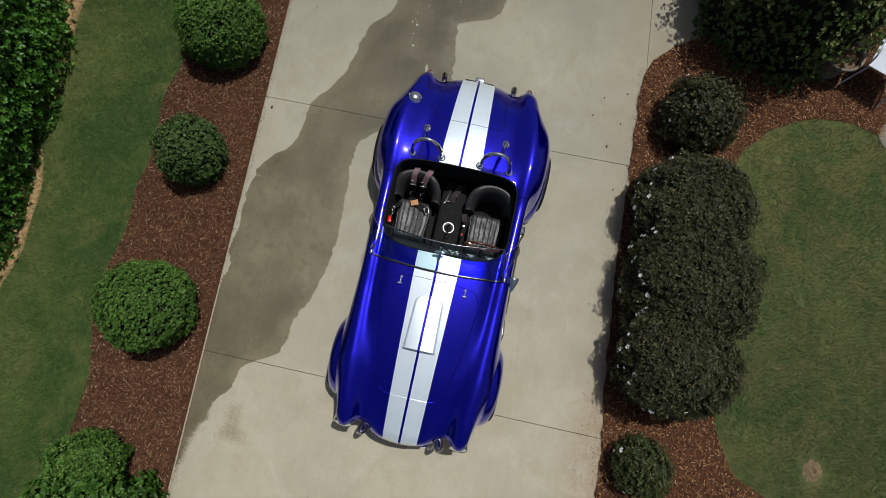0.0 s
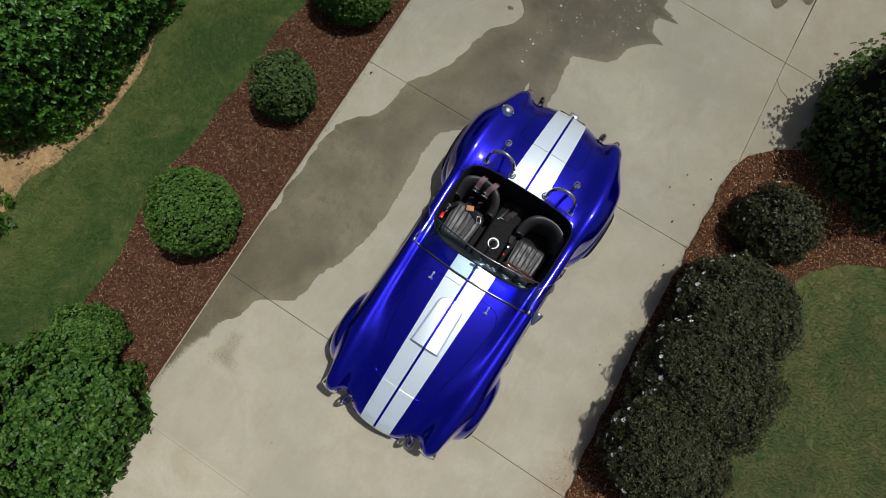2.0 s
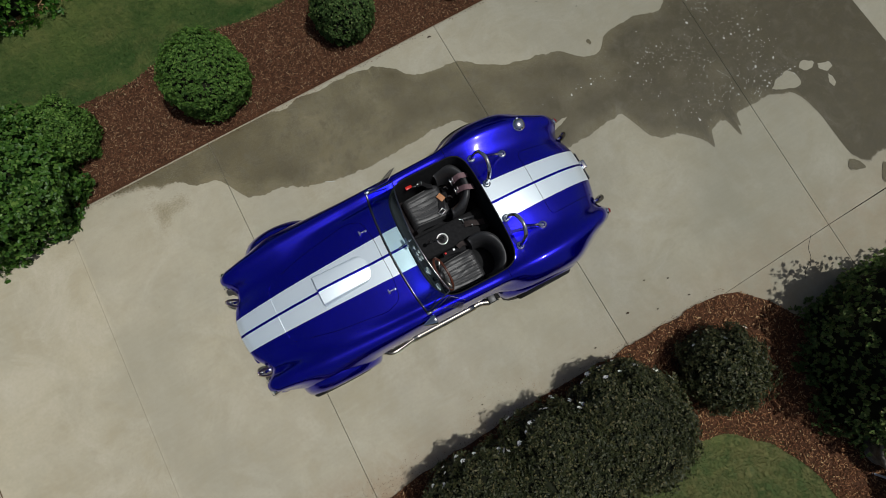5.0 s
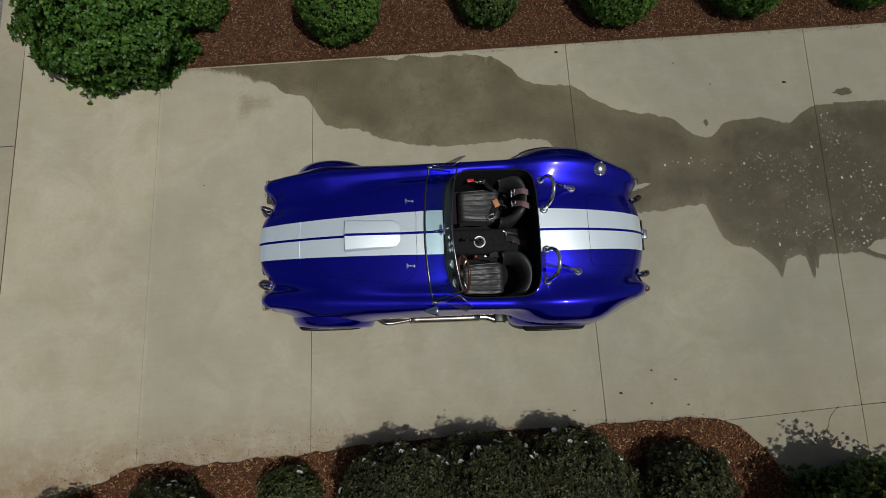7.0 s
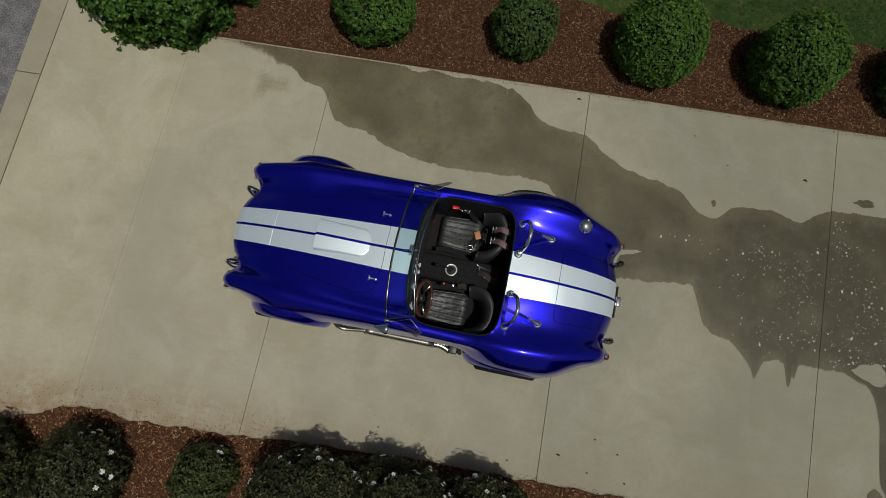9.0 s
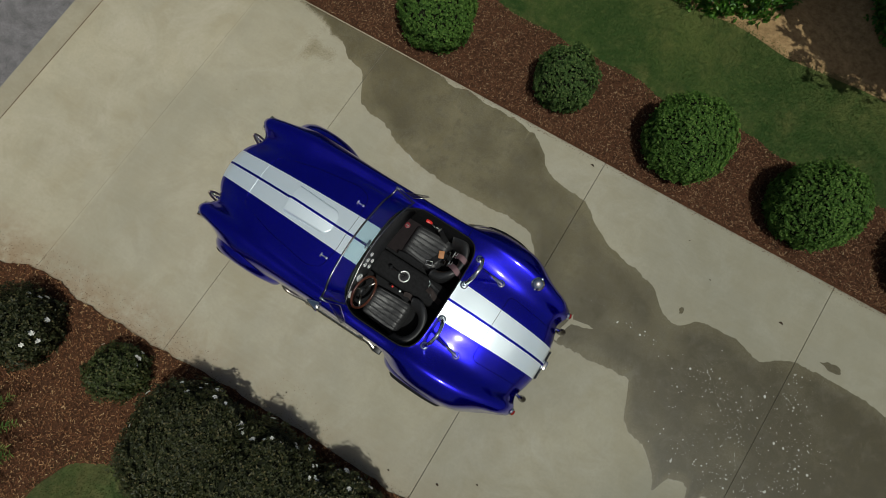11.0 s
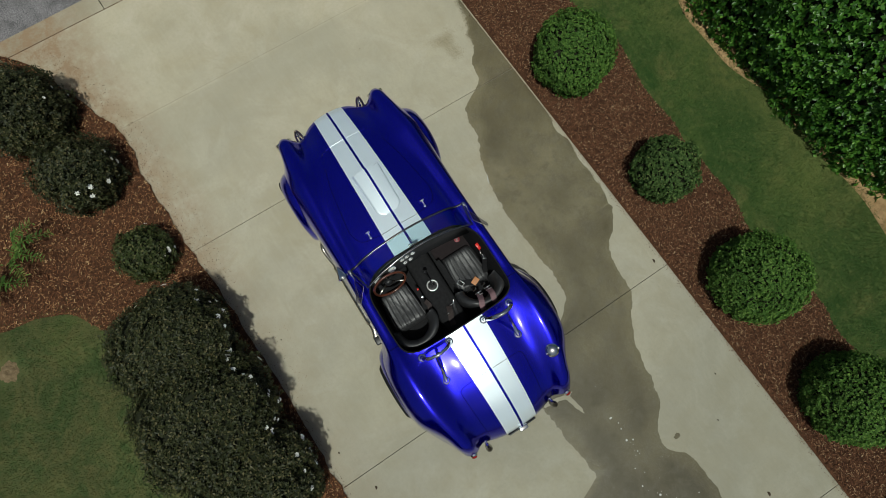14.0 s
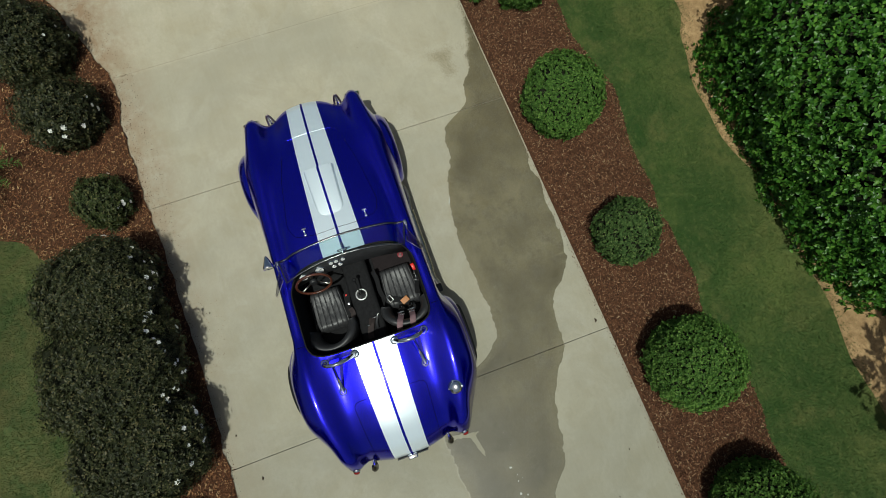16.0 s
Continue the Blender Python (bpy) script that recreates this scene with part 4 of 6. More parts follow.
GARD = "dark green gardenia bush dotted with white blooms beside the drive"
for i, (x, y, rx, ry, h, f) in enumerate(((0.985, -2.60, 0.58, 0.60, 0.86, 13), (0.167, -2.64, 0.60, 0.66, 0.96, 20), (-0.652, -2.555, 0.57, 0.575, 0.9, 12))):
    shrub("gardenia", x, y, rx, ry, h, M_GARDENIA, 0.029, 40000, GARD, 2.45, 0.11, f + 3, 51 + i, "gardenias along the drive", shell=0.2, bloom=1.15, core=0.5, spread=0.7, base=0.5)
for i, (x, y, rx, ry, h, f, lab) in enumerate((
        (2.147, -2.670, 0.43, 0.43, 0.74, 4, "round dark gardenia bush in mulch, few blooms"),
        (-1.784, -2.423, 0.30, 0.29, 0.48, 5, "small young gardenia bush with white blooms in mulch"),
        (-2.94, -2.54, 0.41, 0.42, 0.74, 9, "dark gardenia bush with clustered white blooms near the street"),
        (-3.95, -2.72, 0.5, 0.48, 0.8, 4, "dark gardenia bush near the street"),
        (-4.536, -3.315, 0.55, 0.5, 0.8, 2, "dark gardenia bush by the gutter"))):
    shrub("gardenia", x, y, rx, ry, h, M_YOUNG if i == 1 else M_GARDENIA, 0.033, int(80000 * rx * rx), lab, 2.1, 0.15, f, 61 + i, "gardenias along the drive", side=0.9 if i in (2, 3) else 1.57, shell=0.28, bloom=1.15, core=0.75, spread=0.7)
shrub("holly_tree", 4.0, -3.62, 1.1, 1.14, 2.7, M_HOLLY, 0.028, 56000, "large dense holly shrub with small olive-green leaves, shading the mulch", 1.9, 0.15, seed=71, shell=0.2, category="tree", z_low=-0.9, whorl=6, core=0.6, base=0.8, rise_up=0.7, broad=True, slim=0.42, pits=0.12)


def lily(x, y, stalks, seed):
    """Leaning stalks with narrow leaves all along."""
    r = np.random.default_rng(seed)
    ob = thing("lily", pose(x, y, 0.02), "bright green lily stalks leaning over the mulch", "plant")
    for dx, dy, dz in stalks:
        line = smooth_line([(0.05 * r.normal(), 0.05 * r.normal(), -0.01), (dx * 0.45, dy * 0.45, dz * 0.75), (dx, dy, dz)], 12)
        stalk = part("stalk", tube(line, lambda u: 0.007 * (1 - 0.6 * u), 6), M_LILY, ob)
        n = 44
        at = np.linspace(0.2, 1.0, n)
        pts = np.array([line[int(u * (len(line) - 1))][:] for u in at]) + r.normal(0, 0.006, (n, 3))
        d = unit(np.array((dx, dy, dz * 0.5)))
        s_ = unit(np.cross(d, (0, 0, 1)))
        side = np.where(np.arange(n) % 2, 1, -1)[:, None] * s_
        ahead = unit(side * r.uniform(0.6, 1.2, (n, 1)) + d * r.uniform(0.3, 0.9, (n, 1)) + np.array((0, 0, 1)) * r.uniform(-0.1, 0.5, (n, 1)))
        up = np.tile((0.0, 0.0, 1.0), (n, 1))
        up = unit(up - (up * ahead).sum(1)[:, None] * ahead)
        ln = r.uniform(0.07, 0.13, n) * (1.15 - 0.5 * at)
        part("leaves", leaf_mesh("leaves", pts, ahead, up, ln, ln * 0.085, M_LILY), M_LILY, stalk)
    return ob


lily(-2.733, -3.696, [(0.22, 0.6, 0.3), (0.42, 0.38, 0.25), (0.04, 0.5, 0.35), (0.48, 0.12, 0.25)], 81)
lily(-2.500, -4.049, [(0.24, 0.3, 0.25), (0.02, 0.36, 0.3), (0.36, 0.08, 0.2), (0.34, 0.5, 0.3)], 82)

# ---- the roadster ----
from mathutils.bvhtree import BVHTree


def paint_material():
    """Metallic blue with two silver stripes, under clear coat."""
    k = Nodes("blue_paint_silver_stripes")
    sep = k.node("ShaderNodeSeparateXYZ")
    k.put(sep.inputs[0], k.coords.outputs["Object"])
    y = k.math("ABSOLUTE", sep.outputs[1])
    half = k.node("ShaderNodeMapRange")
    k.put(half.inputs[0], sep.outputs[0])
    for i, v in zip((1, 2, 3, 4), (-1.9, 0.3, 0.170, 0.226)):
        half.inputs[i].default_value = v
    rear = k.node("ShaderNodeMapRange")
    k.put(rear.inputs[0], sep.outputs[0])
    for i, v in zip((1, 2, 3, 4), (0.85, 2.0, 0.214, 0.178)):
        rear.inputs[i].default_value = v
    band = k.math("MULTIPLY", k.math("GREATER_THAN", y, 0.012), k.math("LESS_THAN", y, k.math("MINIMUM", half.outputs[0], rear.outputs[0])))
    low = k.math("GREATER_THAN", sep.outputs[2], 0.43)
    band = k.math("MULTIPLY", band, low)
    flake = k.noise(900, 2, 0.6)
    haze = k.noise(2.0, 3)
    blue = k.mix(k.ramp(haze, (0.3, 0.0), (0.7, 1.0)), (0.003, 0.0012, 0.46), (0.004, 0.0016, 0.55))
    silver = k.mix(k.ramp(flake, (0.4, 0.0), (0.6, 1.0)), (0.72, 0.81, 0.87), (0.82, 0.91, 0.97))
    k.set(Base_Color=k.mix(band, blue, silver), Metallic=k.math("MULTIPLY_ADD", band, -0.48, 0.92), Roughness=k.math("MULTIPLY_ADD", band, 0.12, 0.225))
    k.set(Coat_Weight=0.85, Coat_IOR=1.5, Coat_Roughness=0.065, Normal=k.bump(flake, 0.04, 0.0005))
    return k.mat


M_PAINT = paint_material()
M_CHROME = plain("chrome", (0.75, 0.76, 0.78), 0.1, 1.0, vary=0.04, bump=0.02)
M_POLISH = plain("satin_chrome", (0.82, 0.82, 0.83), 0.3, 1.0, vary=0.05, bump=0.03)
M_FRAME = plain("windscreen_metal", (0.2, 0.2, 0.21), 0.24, 1.0, vary=0.1, bump=0.02)
M_BRONZE = plain("dark_chrome", (0.62, 0.52, 0.40), 0.3, 1.0, vary=0.15, bump=0.02)
M_BLACKCHROME = plain("black_chrome", (0.09, 0.08, 0.075), 0.12, 1.0, vary=0.1, bump=0.02)
M_STEEL = plain("brushed_steel", (0.5, 0.465, 0.39), 0.28, 1.0, vary=0.12, bump=0.05)
M_BLACK = plain("black_carpet", (0.016, 0.016, 0.017), 0.95, grain=300, vary=0.25, bump=0.4, spec=0.08)
M_LEATHER = plain("black_leather", (0.033, 0.033, 0.035), 0.46, grain=180, vary=0.2, bump=0.25)
M_RUBBER = plain("tyre_rubber", (0.012, 0.012, 0.013), 0.85, grain=90, vary=0.2, spec=0.2)
M_SEAM = plain("panel_gap", (0.002, 0.002, 0.01), 0.9, bump=0, spec=0.05)
M_WOOD = plain("wood_rim", (0.085, 0.026, 0.014), 0.3, grain=50, vary=0.35, coat=0.6)
M_BELT = plain("mauve_webbing", (0.17, 0.10, 0.11), 0.8, grain=250, vary=0.15)
M_BELTB = plain("black_webbing", (0.012, 0.012, 0.013), 0.85, grain=250, spec=0.15)
M_PATCH = plain("tan_leather_patch", (0.42, 0.19, 0.08), 0.6, vary=0.25)
M_RED = plain("red_plastic", (0.6, 0.02, 0.015), 0.4)
M_LENS = plain("red_lens", (0.2, 0.006, 0.006), 0.15, vary=0.1, bump=0, coat=1.0)
M_DIAL = plain("white_dial", (0.72, 0.72, 0.70), 0.4, vary=0.05, bump=0)
M_DARK = plain("black_plastic", (0.015, 0.015, 0.016), 0.45)


def glass_material(name, tint, gloss):
    k = Nodes(name)
    out = k.tree.nodes["Material Output"]
    tr, gl, mx, fr = k.node("ShaderNodeBsdfTransparent"), k.node("ShaderNodeBsdfGlossy"), k.node("ShaderNodeMixShader"), k.node("ShaderNodeFresnel")
    tr.inputs[0].default_value = (*tint, 1)
    gl.inputs["Roughness"].default_value = gloss
    fr.inputs[0].default_value = 1.5 if gloss == 0 else 1.15
    k.put(mx.inputs[0], fr.outputs[0])
    k.put(mx.inputs[1], tr.outputs[0])
    k.put(mx.inputs[2], gl.outputs[0])
    k.put(out.inputs[0], mx.outputs[0])
    return k.mat


M_GLASS = glass_material("windscreen_glass", (0.74, 0.90, 0.92), 0.0)
def clear_acrylic():
    k = Nodes("clear_acrylic")
    tr, gl, mx = k.node("ShaderNodeBsdfTransparent"), k.node("ShaderNodeBsdfGlossy"), k.node("ShaderNodeMixShader")
    tr.inputs[0].default_value = (0.62, 0.62, 0.66, 1)
    gl.inputs["Roughness"].default_value = 0.03
    mx.inputs[0].default_value = 0.08
    k.put(mx.inputs[1], tr.outputs[0])
    k.put(mx.inputs[2], gl.outputs[0])
    k.put(k.tree.nodes["Material Output"].inputs[0], mx.outputs[0])
    return k.mat


M_PLEXI = clear_acrylic()

car = thing("roadster", pose(0.008, -0.010, 0, 0, 0, -2.63) @ Matrix.Diagonal((0.994, 1, 1, 1)), "two-seat metallic blue roadster with twin silver stripes, parked outdoors", "car")

# the shape, as smooth functions of the length
top_mid = lerp_table([(-1.945, 0.50), (-1.93, 0.555), (-1.88, 0.61), (-1.75, 0.67), (-1.47, 0.755), (-1.0, 0.85), (-0.5, 0.905), (-0.2, 0.925), (0.0, 0.93), (0.85, 0.885), (1.2, 0.86), (1.5, 0.80), (1.8, 0.69), (1.95, 0.58), (2.01, 0.5), (2.03, 0.44)])
dip_y = lerp_table([(-1.9, 0.37), (-1.5, 0.41), (-1.0, 0.45), (-0.5, 0.47), (0.0, 0.48), (1.0, 0.455), (1.5, 0.44), (2.03, 0.42)])
dip_z = lerp_table([(-1.945, 0.52), (-1.9, 0.57), (-1.8, 0.612), (-1.6, 0.68), (-1.3, 0.755), (-1.0, 0.80), (-0.6, 0.85), (-0.2, 0.88), (0.85, 0.862), (1.2, 0.826), (1.5, 0.765), (1.8, 0.65), (1.95, 0.555), (2.03, 0.45)])
ridge_y = lerp_table([(-1.9, 0.572), (-1.5, 0.60), (-1.2, 0.615), (-0.8, 0.63), (-0.3, 0.645), (0.3, 0.665), (0.8, 0.68), (1.05, 0.69), (1.4, 0.675), (1.7, 0.635), (2.03, 0.565)])
ridge_z = lerp_table([(-1.945, 0.665), (-1.9, 0.705), (-1.8, 0.74), (-1.5, 0.795), (-1.2, 0.825), (-0.9, 0.825), (-0.5, 0.825), (-0.2, 0.84), (0.3, 0.83), (0.6, 0.835), (0.8, 0.876), (0.95, 0.897), (1.05, 0.901), (1.15, 0.897), (1.3, 0.88), (1.55, 0.825), (1.8, 0.74), (1.95, 0.65), (2.03, 0.53)])
shoulder_y = lerp_table([(-1.9, 0.645), (-1.6, 0.715), (-1.24, 0.766), (-0.9, 0.758), (-0.5, 0.752), (0.0, 0.745), (0.5, 0.746), (0.62, 0.755), (0.74, 0.803), (0.88, 0.85), (1.05, 0.868), (1.3, 0.862), (1.6, 0.80), (1.85, 0.715), (2.03, 0.63)])
shoulder_z = lerp_table([(-1.9, 0.60), (-1.5, 0.685), (-1.245, 0.715), (-0.9, 0.705), (-0.3, 0.70), (0.6, 0.705), (0.8, 0.745), (1.055, 0.775), (1.3, 0.76), (1.6, 0.69), (1.85, 0.585), (2.03, 0.46)])
wide_y = lerp_table([(-1.9, 0.665), (-1.72, 0.738), (-1.57, 0.80), (-1.4, 0.83), (-1.24, 0.84), (-1.05, 0.832), (-0.9, 0.806), (-0.78, 0.785), (-0.5, 0.778), (0.0, 0.768), (0.5, 0.774), (0.58, 0.784), (0.66, 0.824), (0.76, 0.872), (0.95, 0.902), (1.2, 0.908), (1.45, 0.886), (1.75, 0.816), (1.95, 0.735), (2.03, 0.665)])
flare_y = lerp_table([(-1.66, 0.79), (-1.58, 0.815), (-1.48, 0.838), (-1.24, 0.856), (-1.0, 0.858), (-0.9, 0.85), (-0.84, 0.838), (-0.8, 0.81), (0.6, 0.83), (0.66, 0.875), (0.76, 0.902), (0.9, 0.914), (1.1, 0.92), (1.3, 0.915), (1.42, 0.9), (1.55, 0.868)])
wide_z = lerp_table([(-1.9, 0.5), (-1.5, 0.52), (-1.24, 0.535), (-0.9, 0.50), (0.5, 0.48), (0.8, 0.55), (1.05, 0.575), (1.4, 0.53), (1.7, 0.44), (2.03, 0.4)])
nose_back = lerp_table([(0.0, 0.0), (0.15, 0.014), (0.28, 0.06), (0.36, 0.12), (0.43, 0.155), (0.48, 0.13), (0.52, 0.1), (0.56, 0.086), (0.59, 0.088), (0.62, 0.108), (0.65, 0.145), (0.7, 0.225), (0.78, 0.31), (0.95, 0.4)])
tail_in = lerp_table([(0.0, 0.0), (0.2, 0.012), (0.33, 0.045), (0.42, 0.075), (0.48, 0.06), (0.54, 0.036), (0.6, 0.045), (0.66, 0.10), (0.72, 0.19), (0.95, 0.4)])
WHEELS = (-1.245, 1.055)
HALF = 48


def section(X):
    pts = [(0, top_mid(X)), (0.5 * dip_y(X), 0.66 * top_mid(X) + 0.34 * dip_z(X)), (dip_y(X), dip_z(X)), (ridge_y(X) - 0.068, ridge_z(X) - 0.019), (ridge_y(X), ridge_z(X)), (ridge_y(X) + 0.07, ridge_z(X) - 0.026),
           (shoulder_y(X), shoulder_z(X)), (wide_y(X), wide_z(X)), (wide_y(X) - 0.02, 0.6 * wide_z(X) + 0.08), (wide_y(X) - 0.06, 0.22)]
    line = smooth_line([(p[0], p[1], 0) for p in pts], 12)
    step = np.r_[0, np.cumsum([(b - a).length for a, b in zip(line, line[1:])])]
    at = np.linspace(0, step[-1], HALF)
    ys, zs = np.interp(at, step, [p.x for p in line]), np.interp(at, step, [p.y for p in line])
    fx, rx = max(0.0, (-1.2 - X) / 0.745) ** 1.4, max(0.0, (X - 1.4) / 0.63) ** 1.4
    return [(X + fx * nose_back(y) - rx * tail_in(y), y, z) for y, z in zip(ys, zs)]


def open_at(x, y):
    """Below one inside the cockpit opening."""
    front = -0.063 + 0.07 * (y / 0.6) ** 4
    cx, ax = 0.5 * (0.858 + front), 0.5 * (0.858 - front)
    return (abs((x - cx) / ax) ** 6 + abs(y / 0.632) ** 6) ** (1 / 6)


def build_body():
    stations = np.r_[np.linspace(-1.945, -1.85, 8), np.linspace(-1.82, 1.93, 104), np.linspace(1.95, 2.03, 7)]
    bm = bmesh.new()
    rows = []
    for X in stations:
        half = section(X)
        rows.append([bm.verts.new((x, -y, z)) for x, y, z in half[:0:-1]] + [bm.verts.new(p) for p in half])
    for a, b in zip(rows, rows[1:]):
        for i in range(len(a) - 1):
            bm.faces.new((a[i], a[i + 1], b[i + 1], b[i]))
    tree = BVHTree.FromBMesh(bm)
    # closed nose and tail under the rims
    for row, back in ((rows[0], 0.05), (rows[-1], -0.05)):
        low = [bm.verts.new((v.co.x + back * min(1, (v.co.z - 0.2) * 4), v.co.y, min(v.co.z, 0.22))) for v in row]
        for i in range(len(row) - 1):
            if max((row[i].co - low[i].co).length, (row[i + 1].co - low[i + 1].co).length) > 1e-4:
                try:
                    bm.faces.new((row[i], row[i + 1], low[i + 1], low[i]))
                except ValueError:
                    pass

    def wheel_in(v):
        return min(math.hypot(v.co.x - w, v.co.z - 0.32) for w in WHEELS) / 0.372 if abs(v.co.y) > 0.6 and v.co.z < 0.72 else 9.0

    def hole(v):
        return open_at(v.co.x, v.co.y) if v.co.z > 0.72 and abs(v.co.y) < 0.66 else 9.0

    for test in (wheel_in, hole):
        inside_v = {v for v in bm.verts if test(v) < 1}
        bmesh.ops.delete(bm, geom=[f for f in bm.faces if all(v in inside_v for v in f.verts)], context="FACES_ONLY")
        for v in list(bm.verts):
            if v in inside_v and not v.link_faces:
                bm.verts.remove(v)
            elif v in inside_v:
                if test is hole:
                    k = test(v)
                    v.co.x, v.co.y = 0.40 + (v.co.x - 0.40) / k, v.co.y / k
    bmesh.ops.recalc_face_normals(bm, faces=bm.faces)
    return bm, tree


body_bm, BODY = build_body()
part("body", body_bm, M_PAINT, car, "metallic blue bodywork with two silver stripes")


def wheel_flare(xw, s):
    """A wheel arch lip that stands out of the body's side."""
    verts, faces, n = [], [], 44
    rx = 0.35 if xw < 0 else 0.39
    xw += 0.03 if xw < 0 else 0.0
    prof = [(-0.014, 0.03), (-0.004, 0.004), (0.004, 0.0), (0.016, 0.0), (0.04, 0.005), (0.07, 0.016), (0.1, 0.035), (0.13, 0.065), (0.15, 0.11), (0.155, 0.18)]
    for i in range(n + 1):
        a = math.pi * i / n
        for dr, din in prof:
            x = xw - (rx + dr * 0.55) * math.cos(a)
            verts.append((x, s * (flare_y(xw - rx * math.cos(a)) - din), 0.30 + (0.30 + dr * 0.9) * math.sin(a) - 0.06 * (1 - math.sin(a))))
    m = len(prof)
    for i in range(n):
        for k in range(m - 1):
            o = i * m + k
            faces.append((o, o + 1, o + m + 1, o + m) if s > 0 else (o, o + m, o + m + 1, o + 1))
    return verts, faces


for xw in WHEELS:
    for s in (1, -1):
        part("wheel_flare", wheel_flare(xw, s), M_PAINT, car, "flared wheel arch lip in blue paint")


def on_body(x, y, lift=0.0):
    hit = BODY.ray_cast(Vector((x, y, 2)), Vector((0, 0, -1)))
    return Vector((x, y, (hit[0].z if hit[0] else 0.8) + lift))


def drape(points, steps=8, lift=0.0):
    return [on_body(p.x, p.y, lift) for p in smooth_line([(x, y, 0) for x, y in points], steps)]


def rounded_path(corners, radius, steps=5):
    """Points along a polyline whose corners are rounded."""
    out = [corners[0]]
    for a, b, c in zip(corners, corners[1:], corners[2:]):
        a, b, c = Vector(a), Vector(b), Vector(c)
        p, q = b + (a - b).normalized() * radius, b + (c - b).normalized() * radius
        out += [tuple(p * (1 - u) ** 2 + 2 * b * u * (1 - u) + q * u * u) for u in np.linspace(0, 1, steps)]
    return out + [corners[-1]]


def gap(name, line, radius=0.002, material=None):
    part(name, tube(line, radius, 6, flat=0.5), material or M_SEAM, car)


def draped_polyline(corners, radius=0.05, step=0.03):
    pts = rounded_path(corners, radius)
    out = []
    for a, b in zip(pts, pts[1:]):
        n = max(1, int(math.dist(a, b) / step))
        out += [on_body(a[0] + (b[0] - a[0]) * k / n, a[1] + (b[1] - a[1]) * k / n, 0.0005) for k in range(n)]
    return out + [on_body(*pts[-1], 0.0005)]


hood_r = [(-1.475, 0.0), (-1.475, 0.2), (-1.44, 0.30), (-1.02, 0.405), (-0.5, 0.475), (-0.36, 0.42), (-0.325, 0.2), (-0.33, 0.0)]
for s in (1, -1):
    gap("hood_gap", draped_polyline([(x, s * y) for x, y in hood_r[2:]], 0.06))
# the rolled front edge of the hood catches the light
hood_front = [(x, -y) for x, y in hood_r[3:0:-1]] + hood_r[1:4]
gap("hood_edge", [p + Vector((0, 0, 0.0005)) for p in draped_polyline([(-1.25, -0.348)] + hood_front[1:-1] + [(-1.25, 0.348)], 0.06)], 0.0045, M_PAINT)
trunk = [(1.93, 0.33), (1.36, 0.365), (1.355, 0.0), (1.36, -0.365), (1.93, -0.33)]
gap("trunk_gap", draped_polyline(trunk, 0.07))
for s in (1, -1):
    gap("door_gap", [on_body(0.69, s * y, 0.001) for y in np.linspace(0.632, 0.725, 6)], 0.0025)
    gap("door_gap", [on_body(-0.06, s * y, 0.001) for y in np.linspace(0.66, 0.725, 6)], 0.0025)


# hood scoop
def scoop():
    """Upright at the lip, with creased sides that melt into the hood behind."""
    verts, faces, nx, ny = [], [], 36, 44
    across = np.sin(np.linspace(-1, 1, ny + 1) * math.pi / 2)
    for i in range(nx + 1):
        u = i / nx
        narrow = (0.158 - 0.022 * u) * max(0.45, (1 - min(1.0, max(0.0, (u - 0.82) / 0.18)) ** 2.5) ** 0.4)
        fall = 0.072 * (1 - u) ** 0.95
        for v in across:
            wall = max(0.0, (abs(v) - 0.86) / 0.14)
            h = fall * (1 - wall ** (2.6 - 1.2 * u)) * (1 - 0.16 * v * v)
            verts.append(on_body(-1.01 + 0.525 * u, v * narrow, 0.0012 + h))
    for i in range(nx):
        for j in range(ny):
            o = i * (ny + 1) + j
            faces.append((o, o + ny + 1, o + ny + 2, o + 1))
    return verts, faces


part("hood_scoop", scoop(), M_PAINT, car, "raised hood scoop in the stripes")
mouth_line = [on_body(-1.005, y, 0.0) for y in np.linspace(-0.15, 0.15, 13)]
part("scoop_mouth", (mouth_line + [p + Vector((0.0, 0, 0.07 * min(1.0, (0.156 - abs(p.y)) / 0.02))) for p in mouth_line], [(i, i + 1, i + 14, i + 13) for i in range(12)]), M_DARK, car, "dark intake under the scoop's lip")

# hood latches
for s in (1, -1):
    p = on_body(-0.385, s * 0.316, 0.004)
    latch = part("hood_latch", tube([p + Vector((-0.036, -0.022, 0.012)), p + Vector((-0.036, 0.022, 0.012))], 0.0085, 10), M_POLISH, car, "chrome T-handle hood latch")
    part("pin", tube([p + Vector((-0.036, 0, 0.012)), p + Vector((0.028, 0, 0.007))], 0.0065, 8), M_POLISH, latch)
    part("escutcheon", lathe([(0.013, -0.003), (0.013, 0.003), (0.008, 0.006), (0.0, 0.006)], Matrix.Translation(p + Vector((0.026, 0, 0))), 14), M_POLISH, latch)

